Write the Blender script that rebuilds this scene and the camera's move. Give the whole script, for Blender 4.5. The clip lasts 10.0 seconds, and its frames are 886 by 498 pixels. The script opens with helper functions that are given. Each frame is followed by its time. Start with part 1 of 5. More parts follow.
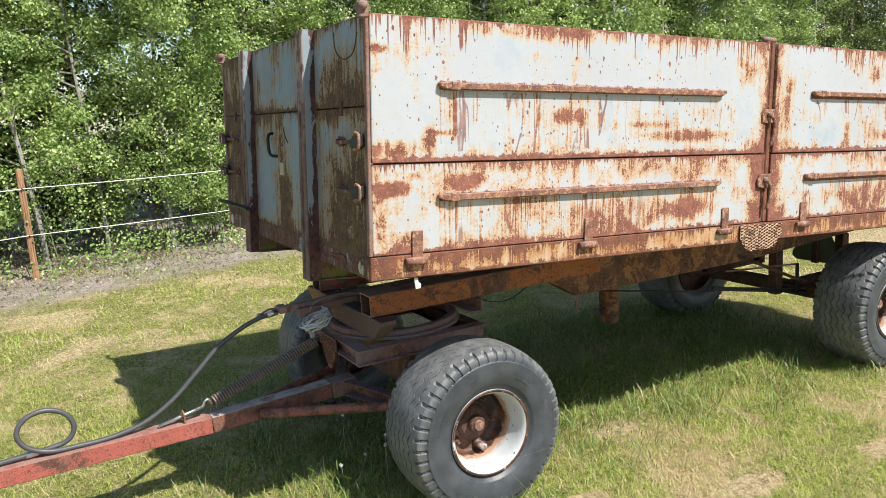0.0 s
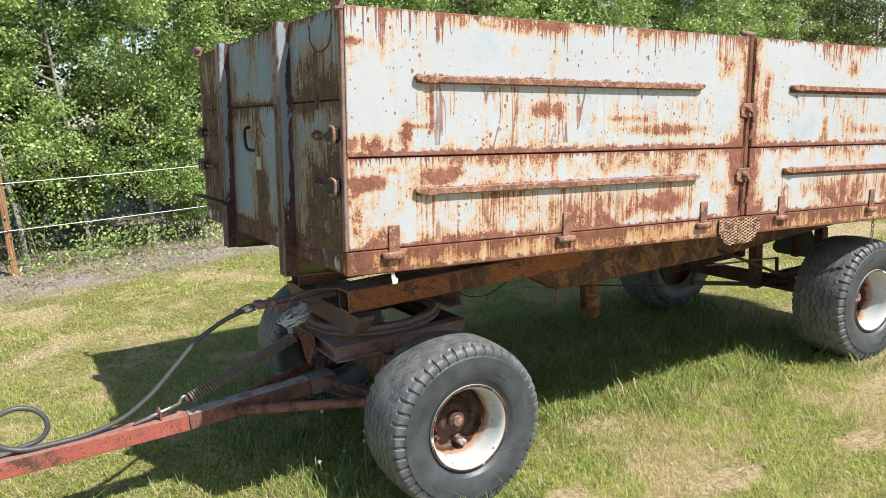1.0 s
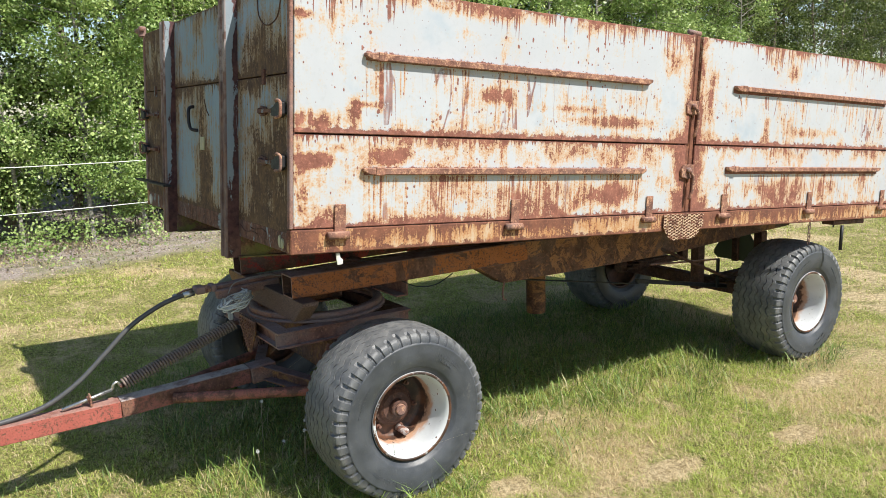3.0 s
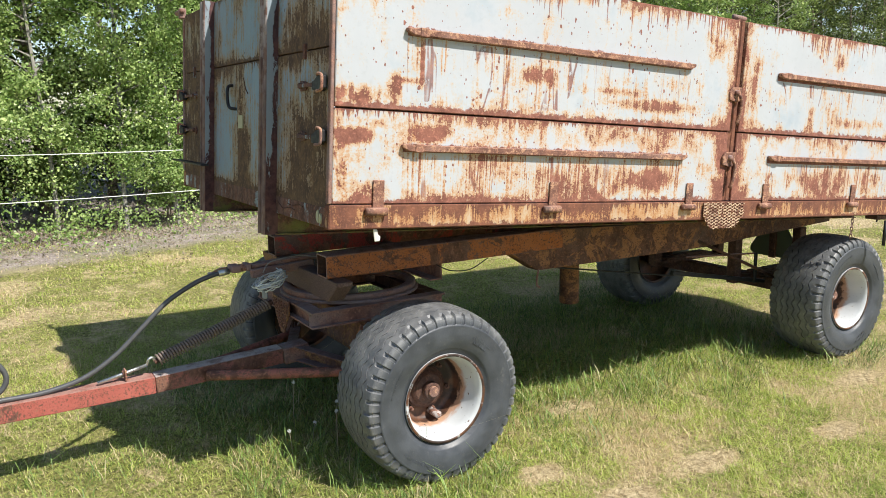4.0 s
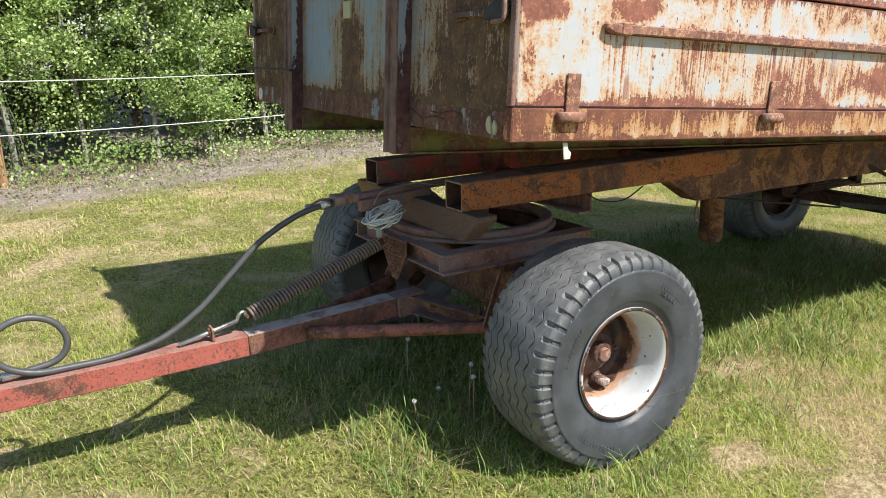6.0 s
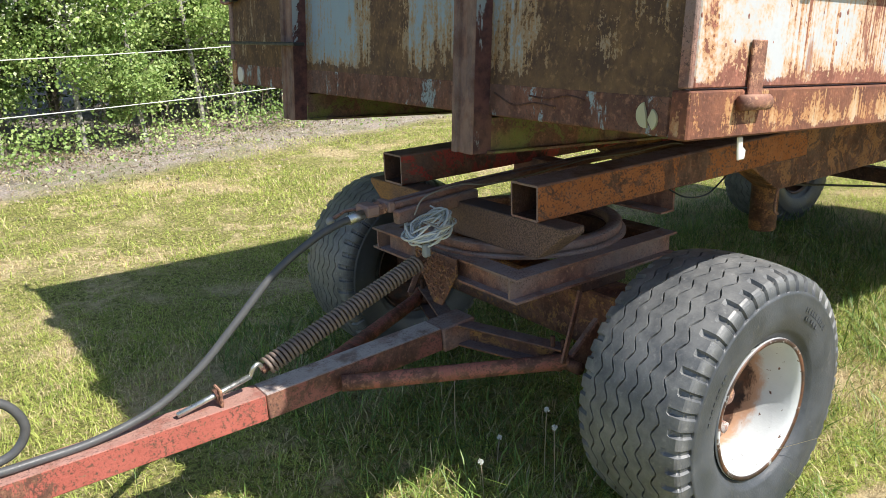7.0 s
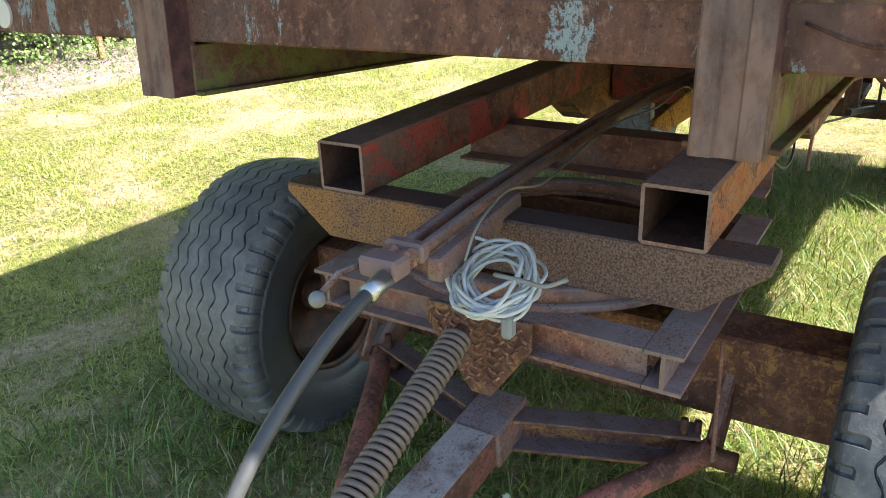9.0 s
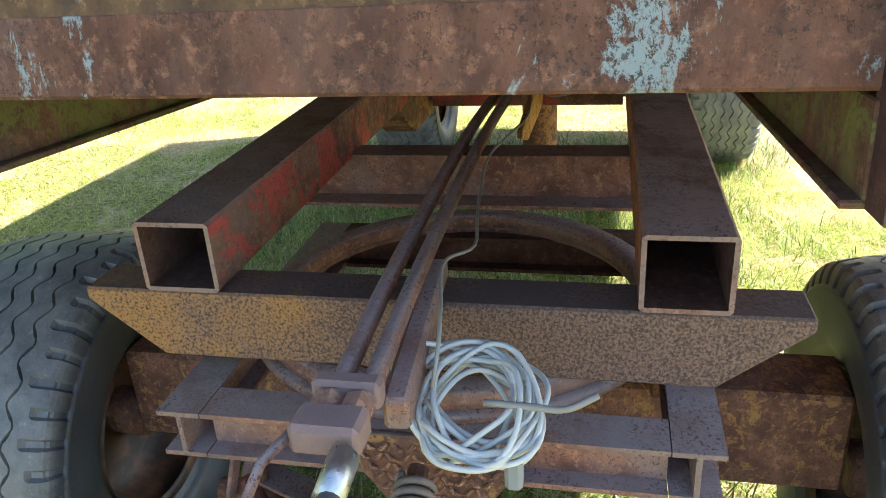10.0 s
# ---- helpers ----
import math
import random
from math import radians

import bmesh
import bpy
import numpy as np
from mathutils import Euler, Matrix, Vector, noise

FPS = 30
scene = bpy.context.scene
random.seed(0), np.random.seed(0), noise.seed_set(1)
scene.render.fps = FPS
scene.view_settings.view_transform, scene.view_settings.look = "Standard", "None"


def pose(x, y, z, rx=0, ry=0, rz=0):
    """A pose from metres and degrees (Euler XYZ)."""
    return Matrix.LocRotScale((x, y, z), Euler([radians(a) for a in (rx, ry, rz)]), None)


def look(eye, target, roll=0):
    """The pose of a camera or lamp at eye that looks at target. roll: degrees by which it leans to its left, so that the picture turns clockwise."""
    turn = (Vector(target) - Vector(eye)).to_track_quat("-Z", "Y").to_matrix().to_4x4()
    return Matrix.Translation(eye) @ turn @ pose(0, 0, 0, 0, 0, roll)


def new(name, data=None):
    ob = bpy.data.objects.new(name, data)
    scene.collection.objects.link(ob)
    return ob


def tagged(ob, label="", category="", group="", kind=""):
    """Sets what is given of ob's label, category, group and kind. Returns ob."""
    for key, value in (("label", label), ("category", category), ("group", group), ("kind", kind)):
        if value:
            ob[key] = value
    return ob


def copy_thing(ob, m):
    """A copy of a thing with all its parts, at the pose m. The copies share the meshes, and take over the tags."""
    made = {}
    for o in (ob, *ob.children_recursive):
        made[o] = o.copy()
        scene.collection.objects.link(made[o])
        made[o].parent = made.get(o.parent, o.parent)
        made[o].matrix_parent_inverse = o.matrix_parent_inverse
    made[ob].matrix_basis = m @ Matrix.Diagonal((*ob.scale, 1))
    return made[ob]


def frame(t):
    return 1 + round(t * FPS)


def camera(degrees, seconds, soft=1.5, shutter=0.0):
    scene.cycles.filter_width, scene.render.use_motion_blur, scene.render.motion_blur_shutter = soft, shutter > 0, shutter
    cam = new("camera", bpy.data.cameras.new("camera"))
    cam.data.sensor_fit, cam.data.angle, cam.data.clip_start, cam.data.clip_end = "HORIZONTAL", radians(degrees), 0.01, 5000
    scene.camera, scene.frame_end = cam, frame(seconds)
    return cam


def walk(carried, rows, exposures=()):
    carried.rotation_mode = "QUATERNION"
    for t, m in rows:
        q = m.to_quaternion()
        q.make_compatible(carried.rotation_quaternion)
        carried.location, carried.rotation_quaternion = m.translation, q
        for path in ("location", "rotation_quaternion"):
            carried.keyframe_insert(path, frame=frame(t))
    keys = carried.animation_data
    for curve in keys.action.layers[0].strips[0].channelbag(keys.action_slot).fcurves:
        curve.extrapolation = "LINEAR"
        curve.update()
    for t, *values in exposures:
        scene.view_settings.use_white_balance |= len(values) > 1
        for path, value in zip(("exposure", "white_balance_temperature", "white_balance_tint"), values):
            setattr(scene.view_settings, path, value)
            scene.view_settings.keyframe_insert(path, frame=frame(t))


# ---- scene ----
cam = camera(59.8, 10.0, soft=0.8)
ROWS = [
    (0.0, -1.279, -3.085, 1.977, -28.43, -10.57, -3.75),
    (0.5, -1.257, -3.084, 1.974, -28.74, -10.76, -3.83),
    (1.0, -1.231, -3.083, 1.969, -29.45, -11.02, -3.69),
    (1.5, -1.208, -3.076, 1.959, -30.88, -11.24, -3.28),
    (2.0, -1.188, -3.076, 1.919, -32.55, -11.07, -2.70),
    (3.5, -1.246, -3.047, 1.783, -33.09, -10.09, -1.23),
    (4.0, -1.261, -3.023, 1.728, -31.48, -10.26, -0.84),
    (4.5, -1.280, -2.965, 1.659, -29.81, -11.02, -0.60),
    (5.0, -1.330, -2.701, 1.576, -29.08, -12.24, -0.36),
    (5.5, -1.385, -2.378, 1.555, -29.15, -13.64, -0.82),
    (6.0, -1.363, -1.941, 1.532, -30.35, -14.98, -1.37),
    (7.5, -1.374, -0.610, 1.503, -38.57, -18.68, -2.69),
    (8.0, -1.332, -0.212, 1.465, -41.78, -20.65, -2.99),
    (8.5, -1.252, 0.152, 1.495, -49.29, -21.48, -3.08),
    (9.0, -1.065, 0.476, 1.426, -56.98, -22.64, -2.56),
    (9.5, -0.885, 0.739, 1.415, -65.75, -23.52, -2.31),
    (10.0, -0.717, 0.975, 1.404, -77.13, -23.98, -3.57),
]
walk(cam, [(t, pose(x, y, z, 90 + pitch, 0, yaw) @ pose(0, 0, 0, 0, 0, roll)) for t, x, y, z, yaw, pitch, roll in ROWS], [(0.0, 0.57), (6.0, 0.58), (7.5, 1.02), (8.5, 1.50), (9.0, 1.74), (10.0, 2.26)])

# ---- world, sun, exposure ----
SUN_WAY = Vector((-0.335, 0.80, -1.0)).normalized()
sky_world = bpy.data.worlds.new("sky")
scene.world = sky_world
sky_world.use_nodes = True
wn = sky_world.node_tree
sky = wn.nodes.new("ShaderNodeTexSky")
sky.sky_type = "NISHITA"
sky.sun_disc = False
sky.sun_elevation = math.asin(-SUN_WAY.z)
sky.sun_rotation = math.atan2(-SUN_WAY.x, -SUN_WAY.y)
sky.altitude, sky.air_density, sky.dust_density = 100, 1.0, 0.6
wn.links.new(sky.outputs[0], wn.nodes["Background"].inputs[0])
wn.nodes["Background"].inputs[1].default_value = 0.098
sun = new("sun", bpy.data.lights.new("sun", "SUN"))
sun.data.energy, sun.data.angle, sun.data.color = 4.7, radians(0.53), (1.0, 0.95, 0.875)
sun.matrix_basis = look((0, 0, 20), Vector((0, 0, 20)) + SUN_WAY)

# the tipping bed stands a little raised at the front, on its rear hinge
HINGE = Vector((4.95, 0, 0.862))
BED = Matrix.Translation(HINGE) @ Matrix.Rotation(radians(3.9), 4, "Y") @ Matrix.Translation(-HINGE)
# the bed's own measures run from its front rail; this lays them on the chassis at their true size
BED = BED @ Matrix.Translation((0, -0.015, 0.894)) @ Matrix.Diagonal((1.077, 1.0, 1.077, 1.0)) @ Matrix.Translation((0, 0, -1.025))
MID = 1.268  # middle line of the trailer
WIDE = 2.536


# ---- materials ----
class Nodes:
    """A small builder for node materials."""

    def __init__(self, name):
        self.mat = bpy.data.materials.new(name)
        self.mat.use_nodes = True
        self.t = self.mat.node_tree
        self.bsdf = self.t.nodes["Principled BSDF"]
        self.coord = self.t.nodes.new("ShaderNodeTexCoord")

    def put(self, socket, value):
        if isinstance(value, bpy.types.NodeSocket):
            self.t.links.new(value, socket)
        elif isinstance(value, (tuple, list)) and len(value) == 3 and socket.type == "RGBA":
            socket.default_value = (*value, 1)
        else:
            socket.default_value = value

    def mapped(self, scale=(1, 1, 1), source="Object", shift=(0, 0, 0)):
        n = self.t.nodes.new("ShaderNodeMapping")
        self.t.links.new(self.coord.outputs[source], n.inputs[0])
        n.inputs["Scale"].default_value = scale
        n.inputs["Location"].default_value = shift
        return n.outputs[0]

    def noise(self, scale, detail=4, rough=0.55, vec=None, distort=0.0):
        n = self.t.nodes.new("ShaderNodeTexNoise")
        self.t.links.new(vec if vec is not None else self.coord.outputs["Object"], n.inputs["Vector"])
        n.inputs["Scale"].default_value, n.inputs["Detail"].default_value = scale, detail
        n.inputs["Roughness"].default_value, n.inputs["Distortion"].default_value = rough, distort
        return n.outputs[0]

    def voronoi(self, scale, vec=None, out=0):
        n = self.t.nodes.new("ShaderNodeTexVoronoi")
        self.t.links.new(vec if vec is not None else self.coord.outputs["Object"], n.inputs["Vector"])
        n.inputs["Scale"].default_value = scale
        return n.outputs[out]

    def ramp(self, fac, lo, hi, a=0.0, b=1.0):
        n = self.t.nodes.new("ShaderNodeMapRange")
        n.interpolation_type = "SMOOTHSTEP"
        self.put(n.inputs[0], fac)
        for k, v in enumerate((lo, hi, a, b)):
            self.put(n.inputs[k + 1], v)
        return n.outputs[0]

    def op(self, kind, a, b=0.0, c=0.0):
        n = self.t.nodes.new("ShaderNodeMath")
        n.operation = kind
        self.put(n.inputs[0], a), self.put(n.inputs[1], b), self.put(n.inputs[2], c)
        return n.outputs[0]

    def mix(self, fac, a, b):
        n = self.t.nodes.new("ShaderNodeMix")
        n.data_type = "RGBA"
        self.put(n.inputs[0], fac), self.put(n.inputs[6], a), self.put(n.inputs[7], b)
        return n.outputs[2]

    def axis(self, source="Object"):
        n = self.t.nodes.new("ShaderNodeSeparateXYZ")
        self.t.links.new(self.coord.outputs[source], n.inputs[0])
        return n.outputs

    def random(self, island=False):
        if island:
            return self.t.nodes.new("ShaderNodeNewGeometry").outputs["Random Per Island"]
        return self.t.nodes.new("ShaderNodeObjectInfo").outputs["Random"]

    def bump(self, height, strength=0.3, distance=0.01):
        n = self.t.nodes.new("ShaderNodeBump")
        self.put(n.inputs["Height"], height)
        n.inputs["Strength"].default_value, n.inputs["Distance"].default_value = strength, distance
        self.t.links.new(n.outputs[0], self.bsdf.inputs["Normal"])

    def done(self, colour, rough=0.7, metal=0.0, spec=0.5):
        self.put(self.bsdf.inputs["Base Color"], colour)
        self.put(self.bsdf.inputs["Roughness"], rough)
        self.put(self.bsdf.inputs["Metallic"], metal)
        self.put(self.bsdf.inputs["Specular IOR Level"], spec)
        return self.mat


def panel_paint(name, z0, z1, along=0, ends=(), rail=None, patches=(), base=0.0, top=0.09, low=0.08, drip=0.13, streaky=0.32, paint=(0.415, 0.434, 0.455), tint=(0.34, 0.395, 0.445), wash=((0.50, 0.385, 0.26), (0.43, 0.21, 0.085)), rust=((0.15, 0.056, 0.042), (0.275, 0.112, 0.078))):
    """Faded pale blue paint between the heights z0 and z1 that rusts from its edges and runs down in streaks.
    ends: (place, amount, reach) along the board; rail: (height, stretches) of a bar that sheds rust;
    patches: (place, height, half length, half height, amount) of worn places."""
    n = Nodes(name)
    s, z = n.axis()[along], n.axis()[2]
    stretch = lambda f, g, k: n.mapped((f, f, g), shift=(k, k * 2, k * 3))
    run = n.noise(1.0, 4, 0.6, stretch(44, 4.0, 1), 0.4)
    run2 = n.noise(1.0, 3, 0.55, stretch(88, 1.5, 4), 0.25)
    wide_run = n.noise(1.0, 4, 0.6, stretch(7, 0.5, 7), 0.3)
    zone = n.noise(1.0, 3, 0.5, n.mapped((2.3, 2.3, 1.6), shift=(2, 9, 4)))
    ragged = n.noise(8, 8, 0.72, n.mapped((1, 1, 0.8)), 0.4)
    down, up = n.op("SUBTRACT", z1, z), n.op("SUBTRACT", z, z0)
    # how far the surface has gone, from sound paint to bare rust
    gone = n.op("ADD", n.op("MULTIPLY", ragged, 1.0 - streaky), n.op("MULTIPLY", run, streaky))
    gone = n.op("ADD", gone, n.op("MULTIPLY_ADD", zone, 0.34, base - 0.17))
    gone = n.op("ADD", gone, n.op("MULTIPLY", n.ramp(down, 0.10, 0.0), n.ramp(zone, 0.36, 0.6, top * 0.5, top * 1.5)))
    gone = n.op("ADD", gone, n.op("MULTIPLY", n.op("POWER", n.ramp(up, 0.11, 0.0), 1.5), n.ramp(wide_run, 0.35, 0.65, low * 0.6, low * 1.4)))
    gone = n.op("ADD", gone, n.op("MULTIPLY_ADD", n.noise(115, 3, 0.6), 0.26, -0.13))
    tooth = n.noise(24, 6, 0.72)
    for place, amount, reach in ends:
        gone = n.op("ADD", gone, n.ramp(n.op("ABSOLUTE", n.op("SUBTRACT", s, place)), reach, 0.0, 0.0, amount))
    for place, height, ls, lz, amount in patches:
        dx, dz = n.op("DIVIDE", n.op("SUBTRACT", s, place), ls), n.op("DIVIDE", n.op("SUBTRACT", z, height), lz)
        far = n.op("SQRT", n.op("ADD", n.op("MULTIPLY", dx, dx), n.op("MULTIPLY", dz, dz)))
        gone = n.op("ADD", gone, n.ramp(far, 1.0, 0.15, 0.0, amount))
    runs = 0.0
    if rail:
        below = n.op("SUBTRACT", n.op("ADD", rail[0], n.op("MULTIPLY", n.op("SUBTRACT", run2, 0.5), 0.02)), z)
        on = n.op("MULTIPLY", n.op("GREATER_THAN", below, 0.0), n.ramp(below, 0.30, 0.04))
        within = 0.0
        for a, b in rail[1]:
            within = n.op("ADD", within, n.op("MULTIPLY", n.op("GREATER_THAN", s, a), n.op("LESS_THAN", s, b)))
        on = n.op("MULTIPLY", on, within)
        gone = n.op("ADD", gone, n.op("MULTIPLY", on, n.op("MULTIPLY", n.ramp(run2, 0.42, 0.70, 0.02, 0.17), n.ramp(wide_run, 0.38, 0.58, 0.45, 1.0))))
        # thin wandering runs from the bar downwards
        course = n.noise(1.0, 2, 0.5, stretch(9, 1.15, 5), 0.30)
        thin = n.op("MULTIPLY", n.ramp(n.op("ABSOLUTE", n.op("SUBTRACT", course, 0.5)), 0.015, 0.004), n.ramp(wide_run, 0.42, 0.56, 0.1, 0.9))
        under = n.op("MULTIPLY", n.op("MULTIPLY", n.op("GREATER_THAN", below, 0.0), n.op("LESS_THAN", below, n.ramp(zone, 0.40, 0.60, 0.06, 0.26))), within)
        runs = n.op("MULTIPLY", n.op("MULTIPLY", thin, under), n.ramp(tooth, 0.36, 0.46))
        # rust that creeps up from the wet top of the bar
        above = n.op("SUBTRACT", z, rail[0] + 0.034)
        wet = n.ramp(n.op("SUBTRACT", above, n.ramp(tooth, 0.42, 0.68, 0.0, 0.013)), 0.004, -0.003)
        wet = n.op("MULTIPLY", n.op("MULTIPLY", wet, n.op("GREATER_THAN", above, -0.03)), within)
        runs = n.op("MAXIMUM", runs, wet)
    # chalky paint
    col = n.mix(n.ramp(n.noise(1.7, 4, 0.6), 0.35, 0.7), paint, tuple(min(1, v * 1.10) for v in paint))
    col = n.mix(n.ramp(n.noise(3.4, 5, 0.6), 0.5, 0.75), col, tint)
    col = n.mix(n.ramp(n.noise(38, 4, 0.7), 0.5, 0.8, 0, 0.35), col, tuple(v * 0.80 for v in paint))
    # pale ochre, then orange, then bare rust
    col = n.mix(n.ramp(gone, 0.475, 0.60, 0.0, 0.8), col, wash[0])
    col = n.mix(n.op("MULTIPLY", n.ramp(gone, 0.54, 0.645), n.ramp(run2, 0.3, 0.7, 0.45, 1.0)), col, wash[1])
    long = n.op("MULTIPLY", n.ramp(run2, 0.47, 0.74), n.ramp(zone, 0.34, 0.54, drip * 0.15, drip))
    fringe = n.ramp(n.op("SUBTRACT", down, n.op("ADD", n.op("ADD", long, 0.003), n.ramp(ragged, 0.45, 0.75, 0, 0.03))), 0.003, -0.004)
    cells = n.mapped((1, 1, 0.62))
    jitter = n.ramp(n.noise(60, 2), 0.3, 0.7, 0.6, 1.5)
    dots = 0.0
    for scale, size, share in ((26, 0.10, 0.45), (58, 0.13, 0.40)):
        pick = n.t.nodes.new("ShaderNodeSeparateColor")
        n.t.links.new(n.voronoi(scale, cells, 1), pick.inputs[0])
        big = n.op("MULTIPLY", n.op("MULTIPLY", n.ramp(pick.outputs[0], share, 1.0, 0.0, 1.55 * size), jitter), n.ramp(zone, 0.35, 0.6, 0.5, 1.2))
        dots = n.op("MAXIMUM", dots, n.ramp(n.op("SUBTRACT", n.voronoi(scale, cells, 0), big), 0.012, -0.03))
    seam = n.ramp(n.op("SUBTRACT", up, n.ramp(tooth, 0.36, 0.68, 0.006, 0.032)), 0.004, -0.003)
    fringe = n.op("MAXIMUM", fringe, seam)
    bare = n.op("MAXIMUM", n.op("MAXIMUM", n.ramp(gone, 0.632, 0.66), fringe), n.op("MAXIMUM", dots, runs))
    rusted = n.mix(n.ramp(n.noise(13, 6, 0.68), 0.36, 0.68), *rust)
    rusted = n.mix(n.ramp(n.noise(70, 3, 0.6), 0.52, 0.75), rusted, tuple(min(1, v * 1.45) for v in rust[1]))
    col = n.mix(n.op("MULTIPLY", bare, 0.96), col, rusted)
    n.bump(n.op("ADD", n.op("MULTIPLY", n.noise(90, 3), n.op("ADD", bare, 0.08)), n.op("SUBTRACT", n.op("MULTIPLY", n.noise(1.6, 2), 1.2), n.op("MULTIPLY", bare, 0.25))), 0.4, 0.006)
    return n.done(col, n.ramp(bare, 0, 1, 0.50, 0.88), 0.0, 0.35)


def rusty(name, paint=None, cover=0.5, dark=1.0, moss=0.0, upright=1.0, grain=6.5, bare_top=0.0, top_colour=None, cool=0.55):
    """Rusted steel; paint: what is left of a coat, cover: how much of it, grain: how fine it flakes,
    upright: under 1 draws the flakes out downwards, bare_top: how far upper faces have lost it."""
    n = Nodes(name)
    vec = n.mapped((1, 1, upright))
    a = n.mix(n.ramp(n.noise(14, 6, 0.65, vec), 0.35, 0.68), (0.085 * dark, 0.040 * dark, 0.030 * dark), (0.19 * dark, 0.090 * dark, 0.06 * dark))
    col = n.mix(n.ramp(n.noise(55, 4, 0.7), 0.5, 0.72), a, (0.27 * dark, 0.135 * dark, 0.085 * dark))
    col = n.mix(n.ramp(n.noise(2.6, 4, 0.6), 0.72 - 0.4 * cool, 0.92 - 0.36 * cool, 0, cool), col, (0.15 * dark, 0.115 * dark, 0.105 * dark))
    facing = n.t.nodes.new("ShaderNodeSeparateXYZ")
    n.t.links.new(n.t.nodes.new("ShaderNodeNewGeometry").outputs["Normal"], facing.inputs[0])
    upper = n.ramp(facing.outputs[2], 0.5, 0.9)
    if paint:
        left = n.op("MULTIPLY", n.ramp(n.noise(grain, 8, 0.75, vec, 0.6), 0.60 - 0.25 * cover, 0.64 - 0.25 * cover), n.ramp(n.noise(95, 3, 0.6), 0.64, 0.54))
        if bare_top:
            left = n.op("MULTIPLY", left, n.op("MULTIPLY_ADD", upper, -bare_top, 1.0))
        faded = n.mix(n.noise(8, 3), paint, tuple(min(1, v * 1.4 + 0.02) for v in paint))
        col = n.mix(left, col, faded)
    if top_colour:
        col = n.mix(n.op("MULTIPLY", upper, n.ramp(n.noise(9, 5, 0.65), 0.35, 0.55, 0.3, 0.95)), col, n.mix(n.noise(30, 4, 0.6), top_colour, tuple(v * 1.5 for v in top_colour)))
    pits = n.op("MULTIPLY", n.ramp(n.noise(150, 4, 0.75), 0.53, 0.62), n.ramp(n.noise(7, 4, 0.6), 0.38, 0.62, 0.15, 0.85))
    col = n.mix(pits, col, (0.045 * dark, 0.028 * dark, 0.024 * dark))
    if moss:
        col = n.mix(n.ramp(n.noise(7, 4), 0.5, 0.7, 0, moss), col, (0.16, 0.17, 0.05))
    n.bump(n.op("ADD", n.noise(70, 4, 0.7), n.op("MULTIPLY", n.noise(16, 4), 0.6)), 0.55, 0.005)
    return n.done(col, n.ramp(n.noise(20, 3), 0.3, 0.7, 0.6, 0.9), 0.0, 0.35)


def plain(name, colour, rough=0.5, metal=0.0, vary=0.25, scale=12, bumps=0.15):
    n = Nodes(name)
    dark_c = tuple(v * (1 - vary) for v in colour)
    col = n.mix(n.noise(scale, 5, 0.6), dark_c, tuple(min(1, v * (1 + vary)) for v in colour))
    n.bump(n.noise(scale * 9, 3), bumps, 0.004)
    return n.done(col, n.ramp(n.noise(scale * 2, 3), 0.3, 0.7, max(0.05, rough - 0.1), min(1, rough + 0.1)), metal)


M = {}
SIDE_ENDS = ((0.012, 0.05, 0.10), (2.37, 0.26, 0.19), (4.75, 0.06, 0.20))
M["panel_up"] = panel_paint("faded_blue_paint", 1.514, 2.092, 0, SIDE_ENDS, (1.800, ((0.32, 1.99), (2.70, 4.40))), ((1.72, 1.608, 0.50, 0.050, 0.21), (1.50, 1.66, 0.30, 0.03, 0.13), (0.98, 1.70, 0.13, 0.06, 0.19), (0.10, 1.565, 0.13, 0.06, 0.19), (0.27, 1.60, 0.05, 0.09, 0.20), (0.33, 1.63, 0.10, 0.02, 0.15), (0.395, 1.69, 0.016, 0.15, 0.24), (0.85, 2.06, 0.55, 0.075, 0.15), (0.80, 1.95, 0.12, 0.06, 0.11), (0.05, 1.96, 0.07, 0.03, 0.17), (2.16, 1.95, 0.16, 0.15, 0.12), (2.52, 1.78, 0.07, 0.28, 0.12), (3.05, 1.62, 0.05, 0.12, 0.17), (3.3, 1.95, 0.12, 0.07, 0.12), (3.5, 1.60, 0.5, 0.05, 0.14)), -0.040, 0.10, 0.10, 0.15)
M["panel_low"] = panel_paint("stained_blue_paint", 1.128, 1.503, 0, SIDE_ENDS, (1.337, ((0.32, 1.99), (2.69, 4.39))), ((0.11, 1.40, 0.15, 0.050, 0.24), (0.20, 1.45, 0.05, 0.03, 0.15), (0.44, 1.415, 0.17, 0.055, 0.22), (1.76, 1.235, 0.20, 0.075, 0.20), (1.35, 1.24, 0.80, 0.12, 0.09), (1.60, 1.42, 0.75, 0.07, 0.085), (0.17, 1.17, 0.13, 0.075, 0.20), (0.04, 1.25, 0.05, 0.09, 0.12), (0.70, 1.15, 0.40, 0.03, 0.10), (3.3, 1.24, 0.9, 0.10, 0.10)), 0.006, 0.07, 0.07, 0.05, 0.24)
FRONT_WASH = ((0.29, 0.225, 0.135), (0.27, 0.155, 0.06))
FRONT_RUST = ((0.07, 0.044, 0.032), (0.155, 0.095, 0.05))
FRONT_ENDS = ((0.034, 0.06, 0.09), (0.70, 0.02, 0.06), (1.82, 0.03, 0.08), (2.502, 0.05, 0.09))
